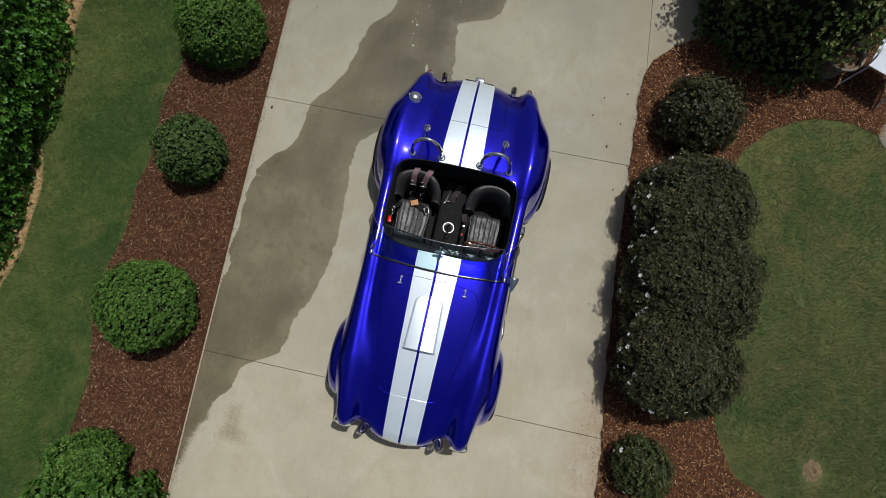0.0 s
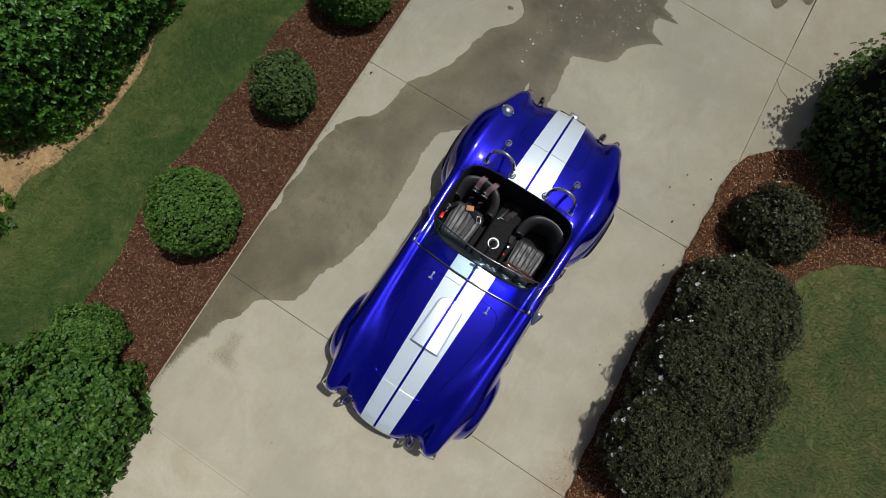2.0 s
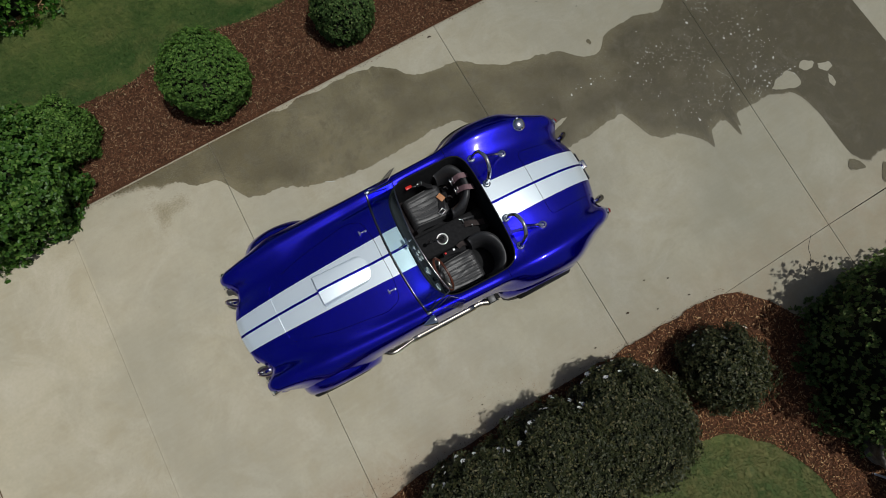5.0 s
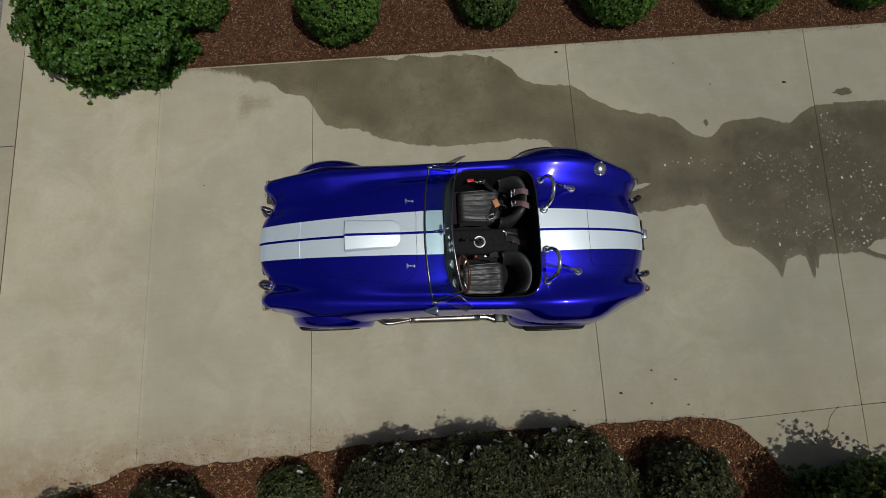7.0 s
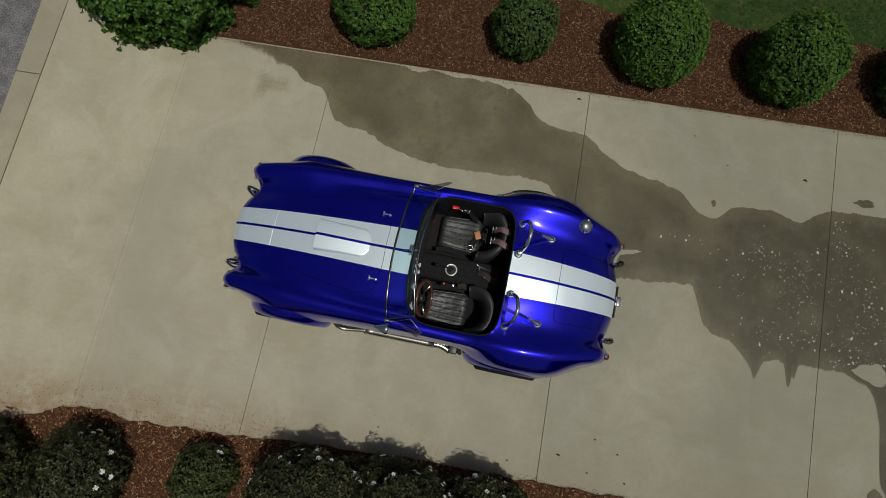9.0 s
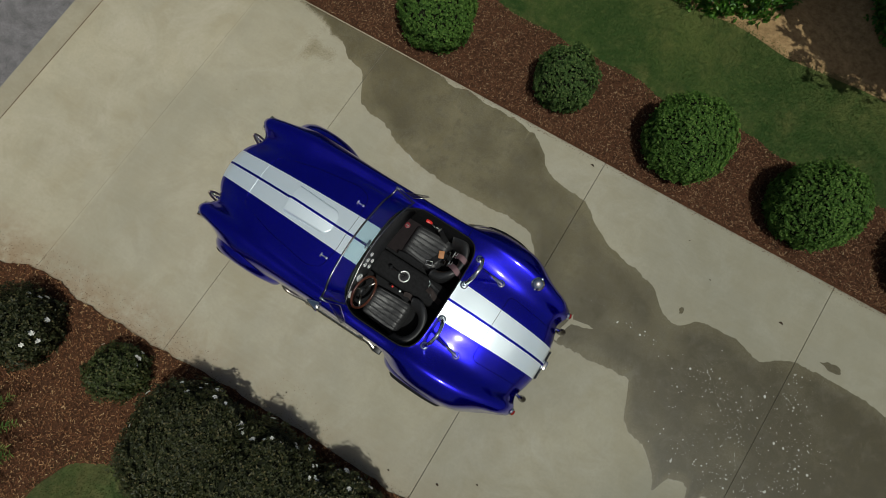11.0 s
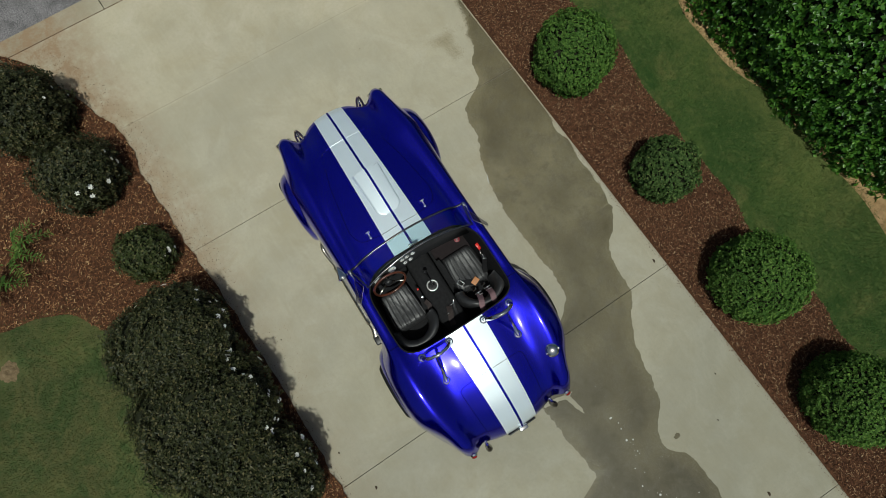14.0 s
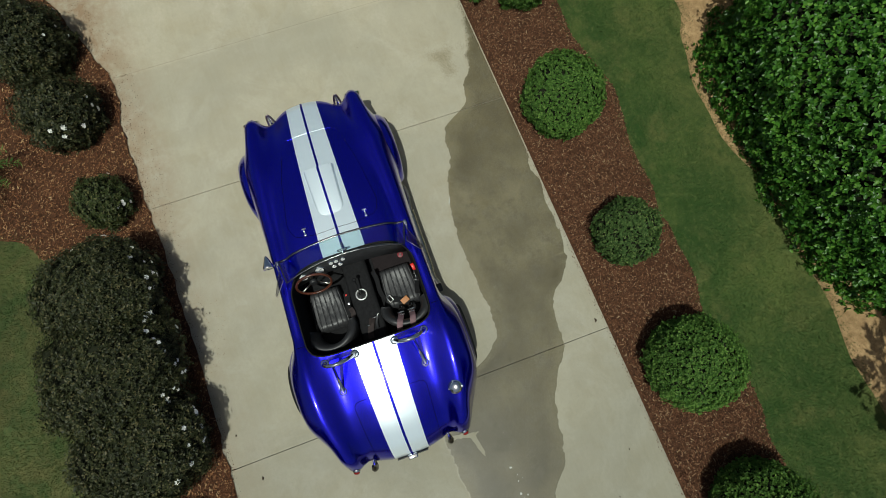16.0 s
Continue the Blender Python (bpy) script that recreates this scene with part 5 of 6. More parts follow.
# headlamps, overriders and nose mouth
for s in (1, -1):
    m = pose(-1.846, s * 0.575, 0.608) @ Vector((-1, s * 0.06, 0.46)).to_track_quat("Z", "Y").to_matrix().to_4x4()
    lamp = part("headlight", lathe([(0.09, -0.06), (0.094, -0.01), (0.092, 0.006), (0.08, 0.012)], m, 32), M_CHROME, car, "chrome-rimmed headlight")
    part("lens", lathe([(0.083, 0.006), (0.06, 0.014), (0.03, 0.018), (0.0, 0.02)], m), plain("headlight_lens", (0.8, 0.88, 0.95), 0.2, 0.5, grain=120, vary=0.15, bump=0.1, coat=1.0), lamp)
    # an upright oval guard on a short bracket
    m = pose(-1.905, s * 0.392, 0.42, 0, -14, 0)
    rimv = [(0.0, 0.034 * math.cos(a) * (1 - 0.25 * math.sin(a)), 0.135 * math.sin(a)) for a in np.linspace(0, 2 * math.pi, 33)[:-1]]
    bumper = part("front_overrider", tube([m @ Vector((0.02 * abs(z) / 0.135, y, z)) for x, y, z in rimv], 0.012, 10, closed=True), M_BRONZE, car, "polished oval overrider with a cross bar")
    part("grille_bar", tube([m @ Vector((0.002, 0, -0.13)), m @ Vector((-0.004, 0, 0)), m @ Vector((0.012, 0, 0.13))], 0.0095, 8), M_POLISH, bumper)
    part("grille_bar", tube([m @ Vector((0, -0.034, 0.03)), m @ Vector((0, 0.034, 0.03))], 0.009, 8), M_POLISH, bumper)
    part("bracket", tube([(-1.9, s * 0.39, 0.4), (-1.74, s * 0.37, 0.4)], 0.013, 8), M_CHROME, bumper)
mouth = [(-1.93 + 0.12 * (0.3 * math.cos(a)) ** 2, 0.27 * math.cos(a), 0.385 + 0.085 * math.sin(a)) for a in np.linspace(0, 2 * math.pi, 40)[:-1]]
part("nose_opening", (mouth + [(-1.9, 0, 0.385)], [(i, (i + 1) % 39, 39) for i in range(39)]), M_DARK, car, "dark oval air intake")
part("intake_rim", tube(mouth, 0.012, 8, closed=True), M_PAINT, car)

# tail: lamps, overriders, plate with light
for s in (1, -1):
    m = pose(1.99, s * 0.565, 0.515) @ Vector((1, s * 0.2, 0.1)).to_track_quat("Z", "Y").to_matrix().to_4x4()
    lamp = part("tail_light", lathe([(0.042, -0.03), (0.042, 0.006), (0.036, 0.012)], m, 18), M_CHROME, car, "round red tail light with chrome rim")
    part("lens", lathe([(0.033, 0.008), (0.03, 0.024), (0.018, 0.034), (0.0, 0.037)], m, 18), M_LENS, lamp)
    over = smooth_line([(2.0, s * 0.4, 0.28), (2.035, s * 0.4, 0.36), (2.035, s * 0.4, 0.46), (2.0, s * 0.4, 0.53)], 6)
    bumper = part("rear_overrider", tube(over, lambda u: 0.012 + 0.023 * math.sin(math.pi * u), 12), M_BLACKCHROME, car, "dark polished overrider")
    part("bracket", tube([(2.02, s * 0.4, 0.41), (1.9, s * 0.39, 0.41)], 0.014, 8), M_CHROME, bumper)
plate = part("plate_holder", rounded_box((0.012, 0.32, 0.17), (2.04, 0.0, 0.37), 0.004), M_DARK, car, "black plate holder")
part("plate_light", rounded_box((0.05, 0.1, 0.035), (2.045, 0.0, 0.485), 0.012, 3), M_CHROME, car, "chrome plate light and boot handle")

# fuel cap
p = on_body(1.527, 0.612)
m = Matrix.Translation(p) @ pose(0, 0, -0.004, 12, 8, 0)
cap = part("fuel_cap", lathe([(0.068, 0.0), (0.068, 0.012), (0.058, 0.014), (0.056, 0.03), (0.044, 0.042), (0.02, 0.049), (0.0, 0.05)], m, 28), M_CHROME, car, "round chrome fuel filler cap")
part("hinge", rounded_box((0.024, 0.022, 0.012), (0.01, 0.064, 0.016), 0.004, 2, m), M_CHROME, cap)
part("lever", rounded_box((0.014, 0.03, 0.008), (0.0, -0.056, 0.026), 0.003, 2, m), M_CHROME, cap)

# roll hoops
for s in (1, -1):
    a, b, c = on_body(0.912, s * 0.50), on_body(0.918, s * 0.197), on_body(1.218, s * 0.414)
    peak = 1.155
    line = [a, Vector((0.935, s * 0.485, 1.02)), Vector((0.955, s * 0.44, peak - 0.035)), Vector((0.968, s * 0.35, peak)), Vector((0.955, s * 0.26, peak - 0.035)), Vector((0.935, s * 0.212, 1.02)), b]
    bar = part("roll_hoop", tube(smooth_line(line, 7), 0.019, 14), M_CHROME, car, "polished roll hoop behind the seat")
    part("brace", tube([Vector((0.965, s * 0.385, peak - 0.015)), c], 0.0165, 12), M_CHROME, bar)
    for q in (a, b, c):
        part("foot_flange", lathe([(0.04, 0.0), (0.04, 0.006), (0.024, 0.009)], Matrix.Translation(q + Vector((0, 0, 0.001))), 18), M_CHROME, bar)

# windscreen
base_line = drape([(-0.186, -0.655), (-0.218, -0.45), (-0.238, -0.2), (-0.243, 0.0), (-0.238, 0.2), (-0.218, 0.45), (-0.186, 0.655)], 6, 0.012)
head_line = smooth_line([(0.083, -0.585, 1.06), (0.045, -0.42, 1.105), (0.015, -0.2, 1.14), (0.005, 0, 1.147), (0.015, 0.2, 1.14), (0.045, 0.42, 1.105), (0.083, 0.585, 1.06)], 6)
screen = part("windscreen_frame", tube(base_line[:] + head_line[::-1], 0.0075, 8, closed=True), M_FRAME, car, "slim dark polished windscreen frame")
n = len(base_line)
part("glass", ([p for pair in zip(base_line, head_line) for p in pair], [(2 * i, 2 * i + 1, 2 * i + 3, 2 * i + 2) for i in range(n - 1)]), M_GLASS, screen, "clear windscreen glass").visible_shadow = False
part("seal", tube([p + Vector((-0.004, 0, -0.006)) for p in base_line], 0.010, 8), M_RUBBER, screen, "black rubber seal")
for s in (1, -1):
    part("pillar_foot", rounded_box((0.05, 0.03, 0.06), (-0.175, s * 0.665, 0.845), 0.01, 2), M_CHROME, screen)
    q = [(-0.09, s * 0.66, 0.90), (0.05, s * 0.62, 1.03), (0.17, s * 0.72, 1.0), (0.12, s * 0.76, 0.87)]
    wing = part("wind_wing", ([Vector(p) for p in q] + [Vector(p) + Vector((0.002, s * 0.004, 0)) for p in q], [(0, 1, 2, 3), (7, 6, 5, 4), (0, 4, 5, 1), (1, 5, 6, 2), (2, 6, 7, 3), (3, 7, 4, 0)]), M_PLEXI, car, "clear acrylic wind wing", False)
    wing.visible_shadow = False
    part("edge", tube([Vector(p) for p in q], 0.0025, 6, closed=True), M_STEEL, wing, "polished edge")
    part("clamp", tube([Vector(q[0]), Vector(q[0]) + Vector((-0.06, s * 0.01, 0.0))], 0.008, 8), M_CHROME, wing)
inner_m = pose(-0.085, 0.0, 1.03)
im = part("rear_view_mirror", rounded_box((0.022, 0.1, 0.03), (0.02, 0, 0.0), 0.008, 3, inner_m), M_CHROME, car, "small chrome interior mirror")
part("stem", tube([(-0.15, 0.0, 0.96), (-0.065, 0.0, 1.03), (-0.02, 0.0, 1.06)], 0.0075, 8), M_CHROME, im)

# door mirror
mp = on_body(-0.17, -0.70)
mm = Matrix.Translation(mp + Vector((0.0, -0.045, 0.085))) @ pose(0, 0, 0, 0, 90, 0)
mirror = part("door_mirror", lathe([(0.0, -0.11), (0.014, -0.095), (0.034, -0.045), (0.05, 0.0), (0.054, 0.02), (0.05, 0.026)], mm, 20), M_CHROME, car, "bullet-shaped chrome door mirror")
part("mirror_glass", lathe([(0.05, 0.022), (0.0, 0.022)], mm, 20), M_CHROME, mirror)
part("stalk", tube([mp + Vector((-0.01, 0, -0.01)), mp + Vector((-0.01, -0.035, 0.05))], 0.009, 8), M_CHROME, mirror)

# side pipes
for s in (1, -1):
    main = smooth_line([(-0.42, s * 0.778, 0.24), (0.3, s * 0.778, 0.235)], 10)
    pipe = part("side_exhaust", tube(main, 0.042, 16), M_STEEL, car, "polished steel side exhaust along the sill")
    part("tailpipe", tube(smooth_line([(0.28, s * 0.778, 0.235), (0.36, s * 0.778, 0.23), (0.42, s * 0.795, 0.22), (0.47, s * 0.815, 0.21)], 6), 0.036, 14), M_STEEL, pipe)
    for k in range(4):
        x0 = -0.82 + 0.075 * k
        part("header_pipe", tube(smooth_line([(x0 - 0.02, s * 0.66, 0.36), (x0 + 0.06, s * (0.76 - 0.06 * k), 0.32), (x0 + 0.15, s * (0.81 - 0.06 * k), 0.25), (-0.4, s * (0.778 - 0.008 * k), 0.24)], 6), 0.022, 10), M_STEEL, pipe)
    part("clamp", tube([(x, s * 0.778, 0.24) for x in (-0.44, -0.42)], 0.046, 16), M_STEEL, pipe)
    part("hanger", rounded_box((0.09, 0.12, 0.05), (0.5, s * 0.78, 0.24), 0.01), M_DARK, pipe)


# wheels
def wheel(x, s):
    ob = new("wheel")
    ob.parent = car
    wide = 0.27 if x > 0 else 0.21
    ob.matrix_basis = pose(x, s * (0.805 if x > 0 else 0.748), 0.322, -90 * s, 0, 0)
    h = wide / 2
    part("tyre", lathe([(0.2, -h * 0.92), (0.29, -h), (0.315, -h * 0.85), (0.325, -h * 0.5), (0.325, h * 0.5), (0.315, h * 0.85), (0.29, h), (0.2, h * 0.92)], None, 40), M_RUBBER, ob, "black tyre")
    rim = part("rim", lathe([(0.205, -h * 0.9), (0.195, 0.0), (0.195, h * 0.5), (0.21, h * 0.93), (0.2, h * 0.96), (0.185, h * 0.6), (0.18, h * 0.3), (0.0, h * 0.25)], None, 32), plain("grey_alloy", (0.25, 0.25, 0.26), 0.35, 0.9), ob, "grey alloy rim")
    for k in range(6):
        w = k * math.pi / 3
        part("spoke", rounded_box((0.15, 0.045, 0.03), (0.11, 0, h * 0.5), 0.01, 2, pose(0, 0, 0, 0, 0, math.degrees(w))), M_STEEL, rim)
    part("knock_off", lathe([(0.045, h * 0.3), (0.045, h * 0.75), (0.025, h * 0.95), (0.0, h)], None, 18), M_CHROME, rim, "chrome spinner")
    return ob


for x in WHEELS:
    for s in (1, -1):
        wheel(x, s)
# wheel wells and floor pan keep the light out from under the body
part("underbody", rounded_box((3.3, 1.1, 0.08), (0.05, 0, 0.15), 0.03), M_DARK, car, "black underbody")

# ---- cockpit ----
rim_line = []
for a in np.linspace(0, 2 * math.pi, 97)[:-1]:
    dx, dy = math.cos(a), math.sin(a)
    k = 0.05
    while open_at(0.40 + dx * k, dy * k) < 1:
        k += 0.002
    rim_line.append((0.40 + dx * k, dy * k))
edge_pts = [on_body(x, y, 0.001) for x, y in rim_line]
part("cockpit_edge", tube(edge_pts, 0.007, 8, closed=True), M_BLACK, car, "black padded cockpit edge")
low_pts = [Vector((0.43 + (p.x - 0.43) * (0.97 if p.x > 0.12 else 1.75), p.y * 0.97, 0.2)) for p in edge_pts]
mid_pts = [Vector((0.43 + (p.x - 0.43) * 0.985, p.y * 0.985, p.z - 0.04)) for p in edge_pts]
nn = len(edge_pts)
tub = (edge_pts + mid_pts + low_pts, [(r * nn + i, r * nn + (i + 1) % nn, (r + 1) * nn + (i + 1) % nn, (r + 1) * nn + i) for r in (0, 1) for i in range(nn)])
part("cockpit_lining", tub, M_BLACK, car, "black carpeted cockpit lining")
part("cockpit_floor", (low_pts, [tuple(range(nn))]), M_BLACK, car, "black carpet floor", False)
part("tunnel", rounded_box((1.1, 0.27, 0.26), (0.3, 0, 0.29), 0.05, 4), M_BLACK, car, "carpeted transmission tunnel")
part("floor_mat", rounded_box((0.32, 0.42, 0.02), (-0.02, 0.40, 0.212), 0.008, 2), plain("dark_mat", (0.02, 0.016, 0.017), 0.9, grain=200, spec=0.1), car, "dark carpet mat in the footwell")
badge = part("badge", lathe([(0.034, 0.0), (0.034, 0.004), (0.03, 0.006), (0.0, 0.006)], pose(0.0, 0.515, 0.223), 24), plain("dull_red_badge", (0.17, 0.018, 0.026), 0.5), car, "round red badge")
part("badge_mark", tube(smooth_line([(-0.016, 0.505, 0.231), (-0.005, 0.527, 0.231), (0.005, 0.505, 0.231), (0.017, 0.525, 0.231)], 5), 0.004, 6), plain("badge_grey", (0.16, 0.14, 0.14), 0.5), badge)

# dashboard with dials
dash_line = [(-0.02 + 0.045 * (y / 0.6) ** 2, y) for y in np.linspace(-0.6, 0.6, 25)]
dv, df = [], []
for x, y in dash_line:
    drop = 0.09 * (y / 0.6) ** 2
    dv += [(x - 0.05, y, 0.905 - drop), (x - 0.03, y, 0.897 - drop), (x - 0.02, y, 0.88 - drop), (x + 0.05, y, 0.715 - drop), (x + 0.02, y, 0.66)]
for i in range(24):
    df += [(5 * i + k, 5 * i + k + 1, 5 * i + k + 6, 5 * i + k + 5) for k in range(4)]
dash = part("dashboard", (dv, df), M_LEATHER, car, "black dashboard")
for y, z, r in ((-0.475, 0.77, 0.05), (-0.298, 0.80, 0.05), (-0.165, 0.845, 0.026), (-0.11, 0.85, 0.026), (-0.04, 0.85, 0.026), (-0.15, 0.78, 0.026), (-0.085, 0.785, 0.026)):
    drop = 0.09 * (y / 0.6) ** 2
    x = -0.018 + 0.045 * (y / 0.6) ** 2 + 0.424 * (0.84 - drop - z)
    m = pose(x, y, z) @ Vector((0.9, 0, 0.45)).to_track_quat("Z", "Y").to_matrix().to_4x4()
    dial = part("dial", lathe([(r, -0.01), (r, 0.01), (r * 0.86, 0.013)], m, 20), M_CHROME, dash, "chrome-rimmed white dial")
    part("face", lathe([(r * 0.87, 0.009), (0.0, 0.009)], m, 20), M_DIAL, dial)
    part("needle", tube([m @ Vector((0, 0, 0.011)), m @ Vector((r * 0.6, r * 0.3, 0.011))], 0.002, 5), M_DARK, dial)

# steering wheel
sm = pose(0.122, -0.39, 0.79) @ Vector((0.93, 0, 0.36)).to_track_quat("Z", "Y").to_matrix().to_4x4()
ring = [sm @ Vector((0.172 * math.cos(a), 0.172 * math.sin(a), 0)) for a in np.linspace(0, 2 * math.pi, 49)[:-1]]
steer = part("steering_wheel", tube(ring, 0.013, 10, closed=True), M_WOOD, car, "wood-rimmed steering wheel with metal spokes")
for k in range(3):
    a = math.radians(90 + 120 * k)
    part("spoke", tube([sm @ Vector((0.03 * math.cos(a), 0.03 * math.sin(a), -0.03)), sm @ Vector((0.176 * math.cos(a), 0.176 * math.sin(a), 0))], 0.009, 8, flat=0.4), M_STEEL, steer)
part("hub", lathe([(0.04, -0.04), (0.042, -0.01), (0.03, 0.0), (0.0, 0.002)], sm, 20), M_DARK, steer)
part("column", tube([sm @ Vector((0, 0, -0.03)), sm @ Vector((0, 0, -0.3))], 0.022, 10), M_DARK, steer)

# gear lever with ring and hand brake
gear = part("gear_boot_ring", lathe([(0.048, 0.0), (0.062, 0.0), (0.064, 0.008), (0.058, 0.014), (0.05, 0.01), (0.048, 0.0)], pose(0.32, -0.01, 0.418), 28), plain("pale_alloy_ring", (0.75, 0.75, 0.74), 0.35, 0.7), car, "pale alloy ring round the gear lever boot")
part("boot", lathe([(0.05, 0.0), (0.045, 0.02), (0.028, 0.05), (0.014, 0.08)], pose(0.32, -0.01, 0.418), 20), M_LEATHER, gear)
part("lever", tube([(0.32, -0.01, 0.47), (0.27, -0.012, 0.54), (0.18, -0.018, 0.6)], 0.008, 8), M_DARK, gear)
part("knob", lathe([(0.0, -0.022), (0.018, -0.012), (0.022, 0.0), (0.018, 0.014), (0.0, 0.022)], pose(0.175, -0.018, 0.605), 16), M_DARK, gear)
brake = part("hand_brake", tube([(0.60, 0.08, 0.43), (0.66, 0.06, 0.47), (0.72, 0.05, 0.46)], 0.014, 10), M_LEATHER, car, "hand brake lever")
part("grip_cap", tube([(0.585, 0.085, 0.43), (0.60, 0.08, 0.432)], 0.012, 10), M_CHROME, brake)


# seats
def seat(y0, s):
    verts, faces, nx, ny = [], [], 18, 112
    for i in range(nx + 1):
        u = i / nx
        for j in range(ny + 1):
            v = 2 * j / ny - 1
            x = 0.115 + 0.46 * u
            y = y0 + v * 0.2 * (1 - 0.16 * (1 - u) ** 1.5)
            edge = max(0.0, 1 - abs(v) ** 7) * max(0.0, 1 - abs(2 * u - 1) ** 9)
            pleat = 0.016 * (1 - math.exp(-(math.sin(v * math.pi * 3.5) ** 2) / 0.03)) if abs(v) < 0.88 else 0.016
            sag = 0.03 * (1 - v * v) * math.sin(math.pi * min(1, u * 1.1))
            wr = (0.007 if s < 0 else 0.004) * noise.noise((x * 30 + 12 * abs(y - y0), y * 26, s * 3.0))
            verts.append((x, y, 0.25 + 0.125 * edge**0.35 + (pleat + wr) * edge - sag * edge - 0.02 * u))
    for i in range(nx):
        for j in range(ny):
            o = i * (ny + 1) + j
            faces.append((o, o + ny + 1, o + ny + 2, o + 1))
    ob = part("seat", (verts, faces), M_LEATHER, car, "black leather bucket seat with pleated cushion")
    # wrap-round back
    prof = [(-0.05, 0.30), (-0.045, 0.45), (-0.03, 0.60), (0.0, 0.685), (0.03, 0.70), (0.055, 0.68), (0.062, 0.6), (0.06, 0.3)]
    arc = np.linspace(-105, 105, 31)
    bv, bf = [], []
    for a in arc:
        w = math.radians(a)
        low = 1 - 0.42 * max(0.0, (abs(a) - 45) / 60) ** 1.4
        for d, z in prof:
            rr = 0.205 + d
            bv.append((0.59 + rr * math.cos(w) * 0.86, y0 + rr * math.sin(w) * 1.0, 0.3 + (z - 0.3) * low))
    m = len(prof)
    for i in range(len(arc) - 1):
        for k in range(m - 1):
            bf.append((i * m + k, i * m + k + 1, (i + 1) * m + k + 1, (i + 1) * m + k))
    bf += [tuple(range(m)), tuple((len(arc) - 1) * m + k for k in reversed(range(m)))]
    part("backrest", (bv, bf), M_LEATHER, ob, "rounded black leather tub backrest")
    return ob


seat(-0.40, -1)
seat(0.40, 1)


def strap(name, line, width, material, label=""):
    """A flat belt along a line, lying across it."""
    pts = smooth_line(line, 5)
    verts, faces = [], []
    for i, p in enumerate(pts):
        d = (pts[min(i + 1, len(pts) - 1)] - pts[max(i - 1, 0)]).normalized()
        sd = d.cross(Vector((0, 0, 1))).normalized() * width / 2
        up = Vector((0, 0, 0.003))
        verts += [p - sd, p + sd, p + sd + up, p - sd + up]
    for i in range(len(pts) - 1):
        for k in range(4):
            faces.append((4 * i + k, 4 * i + (k + 1) % 4, 4 * i + 4 + (k + 1) % 4, 4 * i + 4 + k))
    faces += [(3, 2, 1, 0), tuple(4 * (len(pts) - 1) + k for k in range(4))]
    return part(name, (verts, faces), material, car, label, False)


def fitting(label, *lines):
    """A small chrome fitting: its main bar, and the others as its bars."""
    ob = None
    for line, radius in lines:
        made = part("bar" if ob else "belt_buckle", tube([Vector(p) for p in line], radius, 8), M_POLISH, ob or car, "" if ob else label)
        ob = ob or made


for y0, y1, y2 in ((0.335, 0.31, 0.285), (0.445, 0.44, 0.425)):
    strap("shoulder_belt", [(0.67, y0, 0.62), (0.735, y1, 0.715), (0.79, y2, 0.725), (0.835, y2 - 0.005, 0.69), (0.855, y2 - 0.005, 0.6)], 0.058, M_BELT, "mauve shoulder harness strap")
    fitting("chrome harness adjuster", ([(0.655, y0 - 0.035, 0.612), (0.655, y0 + 0.035, 0.612)], 0.006), ([(0.685, y0 - 0.033, 0.643), (0.685, y0 + 0.033, 0.643)], 0.0045), ([(0.652, y0, 0.612), (0.688, y0, 0.648)], 0.0055))
    strap("shoulder_belt", [(0.655, y0, 0.61), (0.63, y0 + 0.004, 0.53), (0.60, y0 + 0.01, 0.45), (0.565, y0 + 0.02, 0.39)], 0.046, M_BELTB, "black shoulder harness strap")
    part("belt_buckle", tube([(0.612, y0 - 0.018, 0.505), (0.606, y0 + 0.02, 0.50), (0.59, y0 + 0.022, 0.48)], 0.0045, 8), M_POLISH, car, "chrome harness hook")
strap("lap_belt", [(0.535, 0.42, 0.385), (0.51, 0.37, 0.383), (0.48, 0.30, 0.385), (0.455, 0.25, 0.39)], 0.06, M_BELTB, "black lap belt")
part("buckle_pad", rounded_box((0.062, 0.085, 0.014), (0, 0, 0), 0.005, 2, pose(0.522, 0.41, 0.392, 0, 0, 24)), M_PATCH, car, "tan leather buckle pad")
q = [pose(0.46, 0.262, 0.395, 0, 0, 24) @ Vector(c) for c in ((-0.034, -0.022, 0), (0.034, -0.022, 0), (0.034, 0.022, 0), (-0.034, 0.022, 0))]
part("belt_buckle", tube(q, 0.0048, 8, closed=True), M_POLISH, car, "chrome lap belt buckle")
strap("lap_belt", [(0.33, 0.60, 0.56), (0.385, 0.595, 0.56), (0.44, 0.575, 0.46), (0.50, 0.56, 0.38)], 0.05, M_BELTB, "black lap belt")
fitting("chrome harness hook", ([(0.375, 0.572, 0.575), (0.392, 0.612, 0.585)], 0.007), ([(0.385, 0.592, 0.58), (0.33, 0.60, 0.57)], 0.005))
part("red_tag", rounded_box((0.075, 0.036, 0.006), (0.0, 0.0, 0.0), 0.002, 1, pose(0.243, 0.603, 0.60, 0, 14, 10)), M_RED, car, "red pull tag")
part("belt_buckle", tube([(0.278, 0.597, 0.59), (0.305, 0.592, 0.575), (0.318, 0.588, 0.565)], 0.006, 8), M_POLISH, car, "chrome harness hook")
strap("lap_belt", [(0.12, 0.175, 0.42), (0.22, 0.19, 0.41), (0.34, 0.185, 0.40), (0.42, 0.20, 0.36)], 0.045, M_BELTB, "black harness strap beside the tunnel")
strap("lap_belt", [(0.25, -0.17, 0.42), (0.36, -0.18, 0.42), (0.5, -0.2, 0.38)], 0.045, M_BELTB, "black harness strap beside the tunnel")
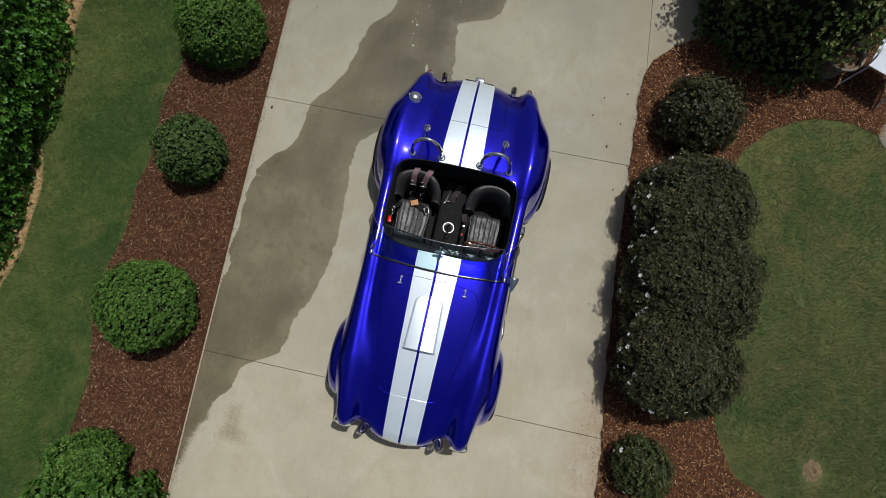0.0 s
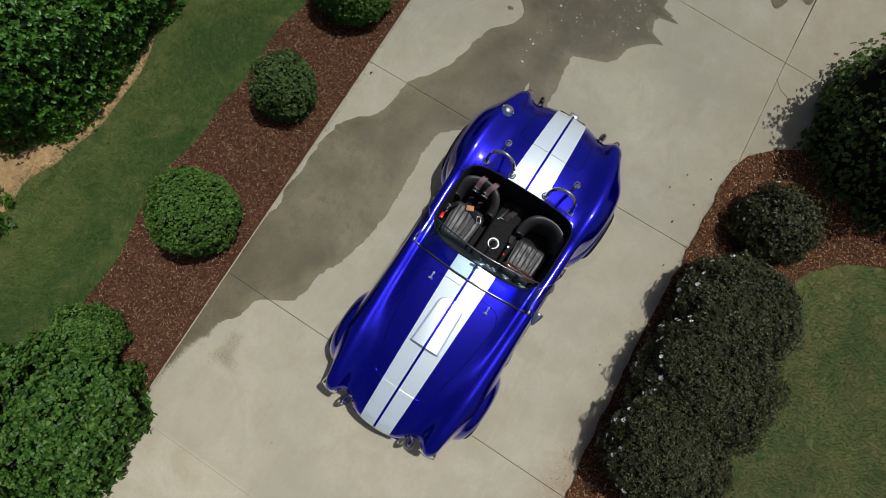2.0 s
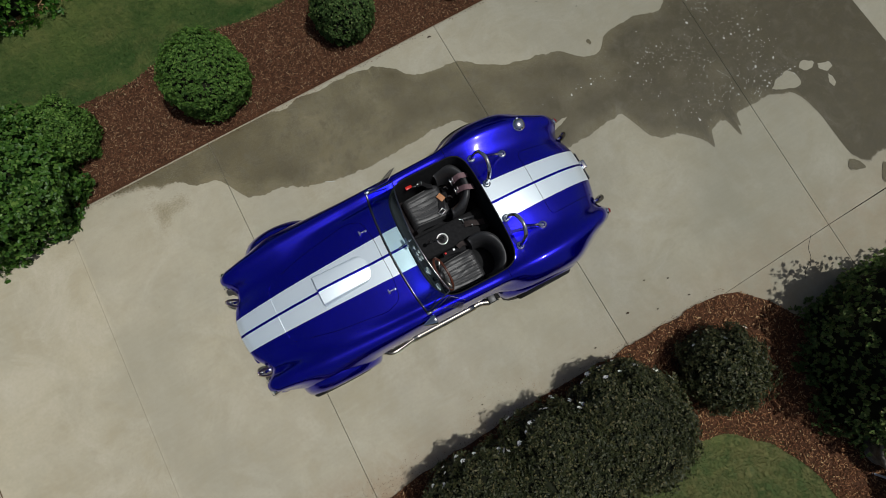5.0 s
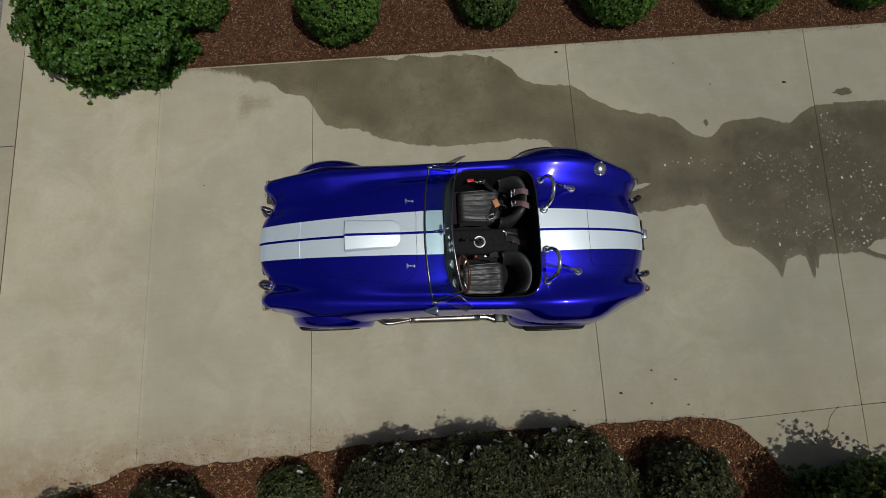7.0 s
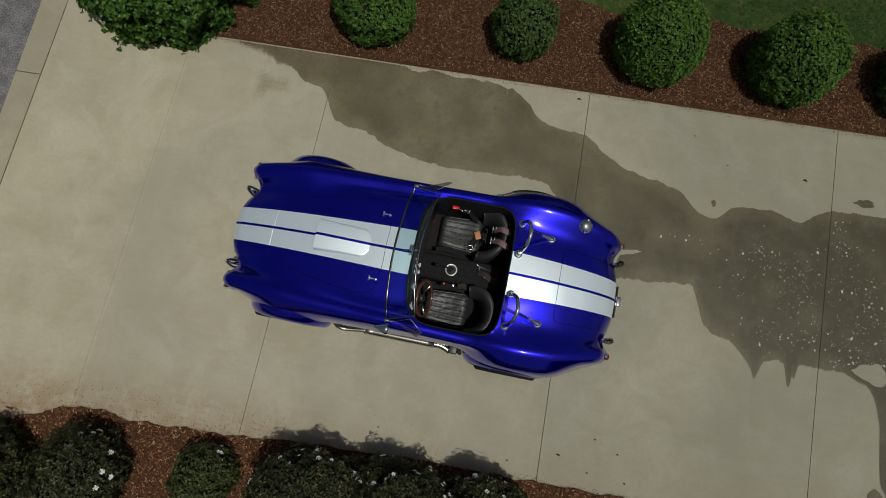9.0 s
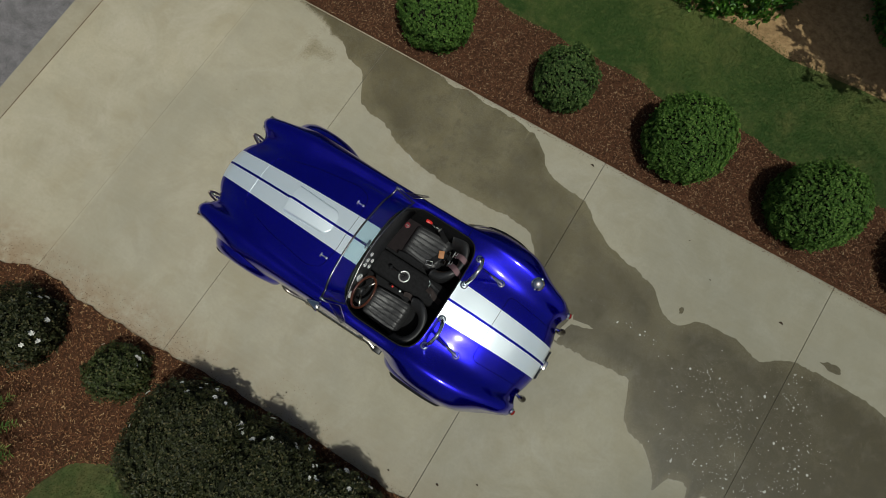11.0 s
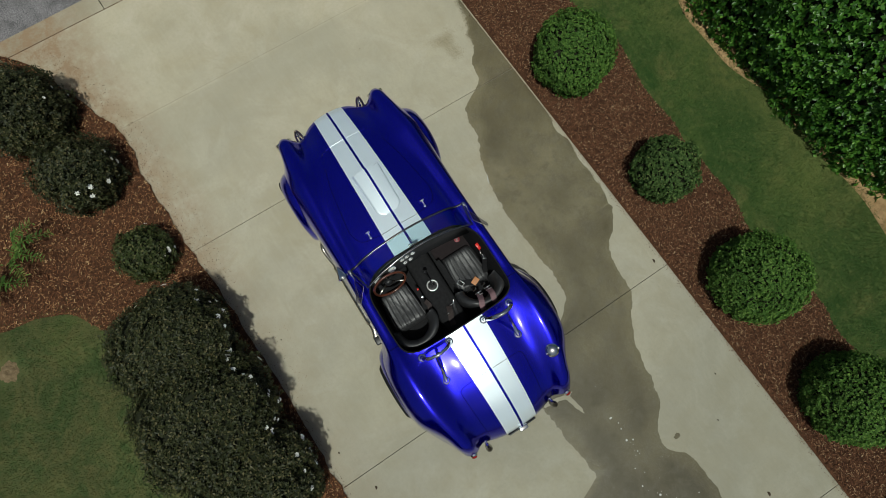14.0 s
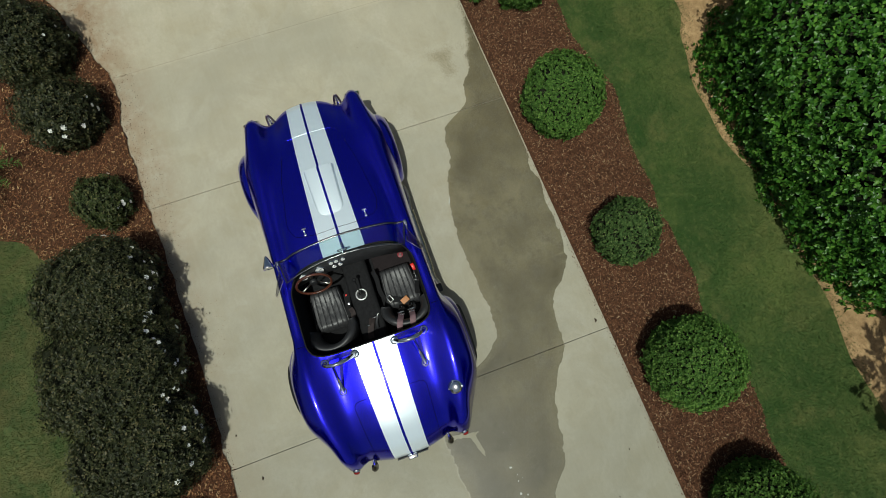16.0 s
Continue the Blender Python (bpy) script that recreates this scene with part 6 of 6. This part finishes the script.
M_BROWN = plain("worn_brown_webbing", (0.034, 0.026, 0.025), 0.8, grain=220, vary=0.25, spec=0.2)
strap("lap_belt", [(0.60, 0.02, 0.43), (0.66, 0.0, 0.455), (0.73, -0.03, 0.455), (0.80, -0.045, 0.44)], 0.06, M_BROWN, "worn dark strap lying on the tunnel")
strap("lap_belt", [(0.42, -0.165, 0.42), (0.48, -0.15, 0.43), (0.54, -0.17, 0.4)], 0.05, M_BROWN, "worn dark strap beside the driver's seat")
part("belt_buckle", rounded_box((0.026, 0.026, 0.014), (0.37, -0.165, 0.435), 0.004, 2), M_POLISH, car, "chrome harness hook")
fitting("chrome release of the hand brake", ([(0.572, 0.098, 0.43), (0.602, 0.073, 0.445), (0.638, 0.068, 0.45)], 0.006), ([(0.602, 0.073, 0.445), (0.60, 0.03, 0.445)], 0.006))
fitting("small chrome buckle on a strap", ([(0.665, -0.042, 0.466), (0.665, -0.018, 0.466)], 0.007))
part("red_tag", rounded_box((0.022, 0.02, 0.006), (0.275, -0.165, 0.435), 0.002, 1), M_RED, car, "small red release")

# ---- garden chair and stone by the holly ----
M_WHITE = plain("white_enamel", (0.62, 0.66, 0.74), 0.35, 0.1, grain=30, vary=0.08)
M_STONE = earth("grey_stone", (0.14, 0.125, 0.1), (0.3, 0.265, 0.215), 12)
chair = thing("garden_chair", pose(3.148, -4.773, 0.01, 0, 0, -24), "white enamelled metal garden chair beside the holly", "chair")
seat_v, seat_f = [], []
for i in range(9):
    for j in range(9):
        u, v = i / 8 - 0.5, j / 8 - 0.5
        seat_v.append((u * 0.46, v * 0.46, 0.42 - 0.02 * math.cos(math.pi * u) * math.cos(math.pi * v)))
for i in range(8):
    for j in range(8):
        seat_f.append((i * 9 + j, i * 9 + j + 1, i * 9 + j + 10, i * 9 + j + 9))
seat_v += [(x, y, z - 0.008) for x, y, z in seat_v]
seat_f += [tuple(81 + k for k in f[::-1]) for f in seat_f[:64]]
part("seat", (seat_v, seat_f), M_WHITE, chair)
for sx in (-1, 1):
    for sy in (-1, 1):
        part("leg", tube(smooth_line([(sx * 0.2, sy * 0.2, 0.41), (sx * 0.23, sy * 0.23, 0.2), (sx * 0.27, sy * 0.26, 0.0)], 5), 0.011, 8), M_WHITE, chair)
part("back_frame", tube(smooth_line([(0.2, -0.22, 0.41), (0.28, -0.23, 0.7), (0.32, -0.12, 0.86), (0.33, 0, 0.89), (0.32, 0.12, 0.86), (0.28, 0.23, 0.7), (0.2, 0.22, 0.41)], 6), 0.011, 8), M_WHITE, chair)
part("back_panel", rounded_box((0.012, 0.36, 0.36), (0.285, 0, 0.65), 0.005, 2), M_WHITE, chair)
for s in (-1, 1):
    part("armrest", tube(smooth_line([(0.28, s * 0.24, 0.64), (0.05, s * 0.28, 0.64), (-0.18, s * 0.27, 0.6), (-0.2, s * 0.23, 0.42)], 6), 0.011, 8), M_WHITE, chair)


def stone(x, y, rx, ry, h, seed, name, label):
    bm = bmesh.new()
    bmesh.ops.create_icosphere(bm, subdivisions=3, radius=1)
    for v in bm.verts:
        k = 1 + 0.22 * noise.noise(v.co * 1.7 + Vector((seed, 0, 0))) + 0.06 * noise.noise(v.co * 6)
        v.co = Vector((v.co.x * rx * k, v.co.y * ry * k, max(v.co.z * h * k, -0.02)))
    ob = part(name, bm, M_STONE)
    ob.matrix_basis = pose(x, y, 0.01)
    return tagged(ob, label, "stone")


planter = thing("stone_planter", pose(3.2, -4.25, 0.01), "weathered grey stone planter half under the holly", "planter")
part("bowl", lathe([(0.0, 0.0), (0.15, 0.0), (0.165, 0.03), (0.15, 0.06), (0.17, 0.12), (0.205, 0.23), (0.22, 0.31), (0.24, 0.325), (0.242, 0.355), (0.225, 0.36), (0.205, 0.34), (0.2, 0.29)], None, 36), M_STONE, planter)
part("soil", lathe([(0.203, 0.29), (0.12, 0.305), (0.0, 0.31)], None, 24), M_SOIL, planter)
stone(2.427, -5.060, 0.17, 0.13, 0.025, 9, "stepping_stone", "flat grey stepping stone at the lawn edge")
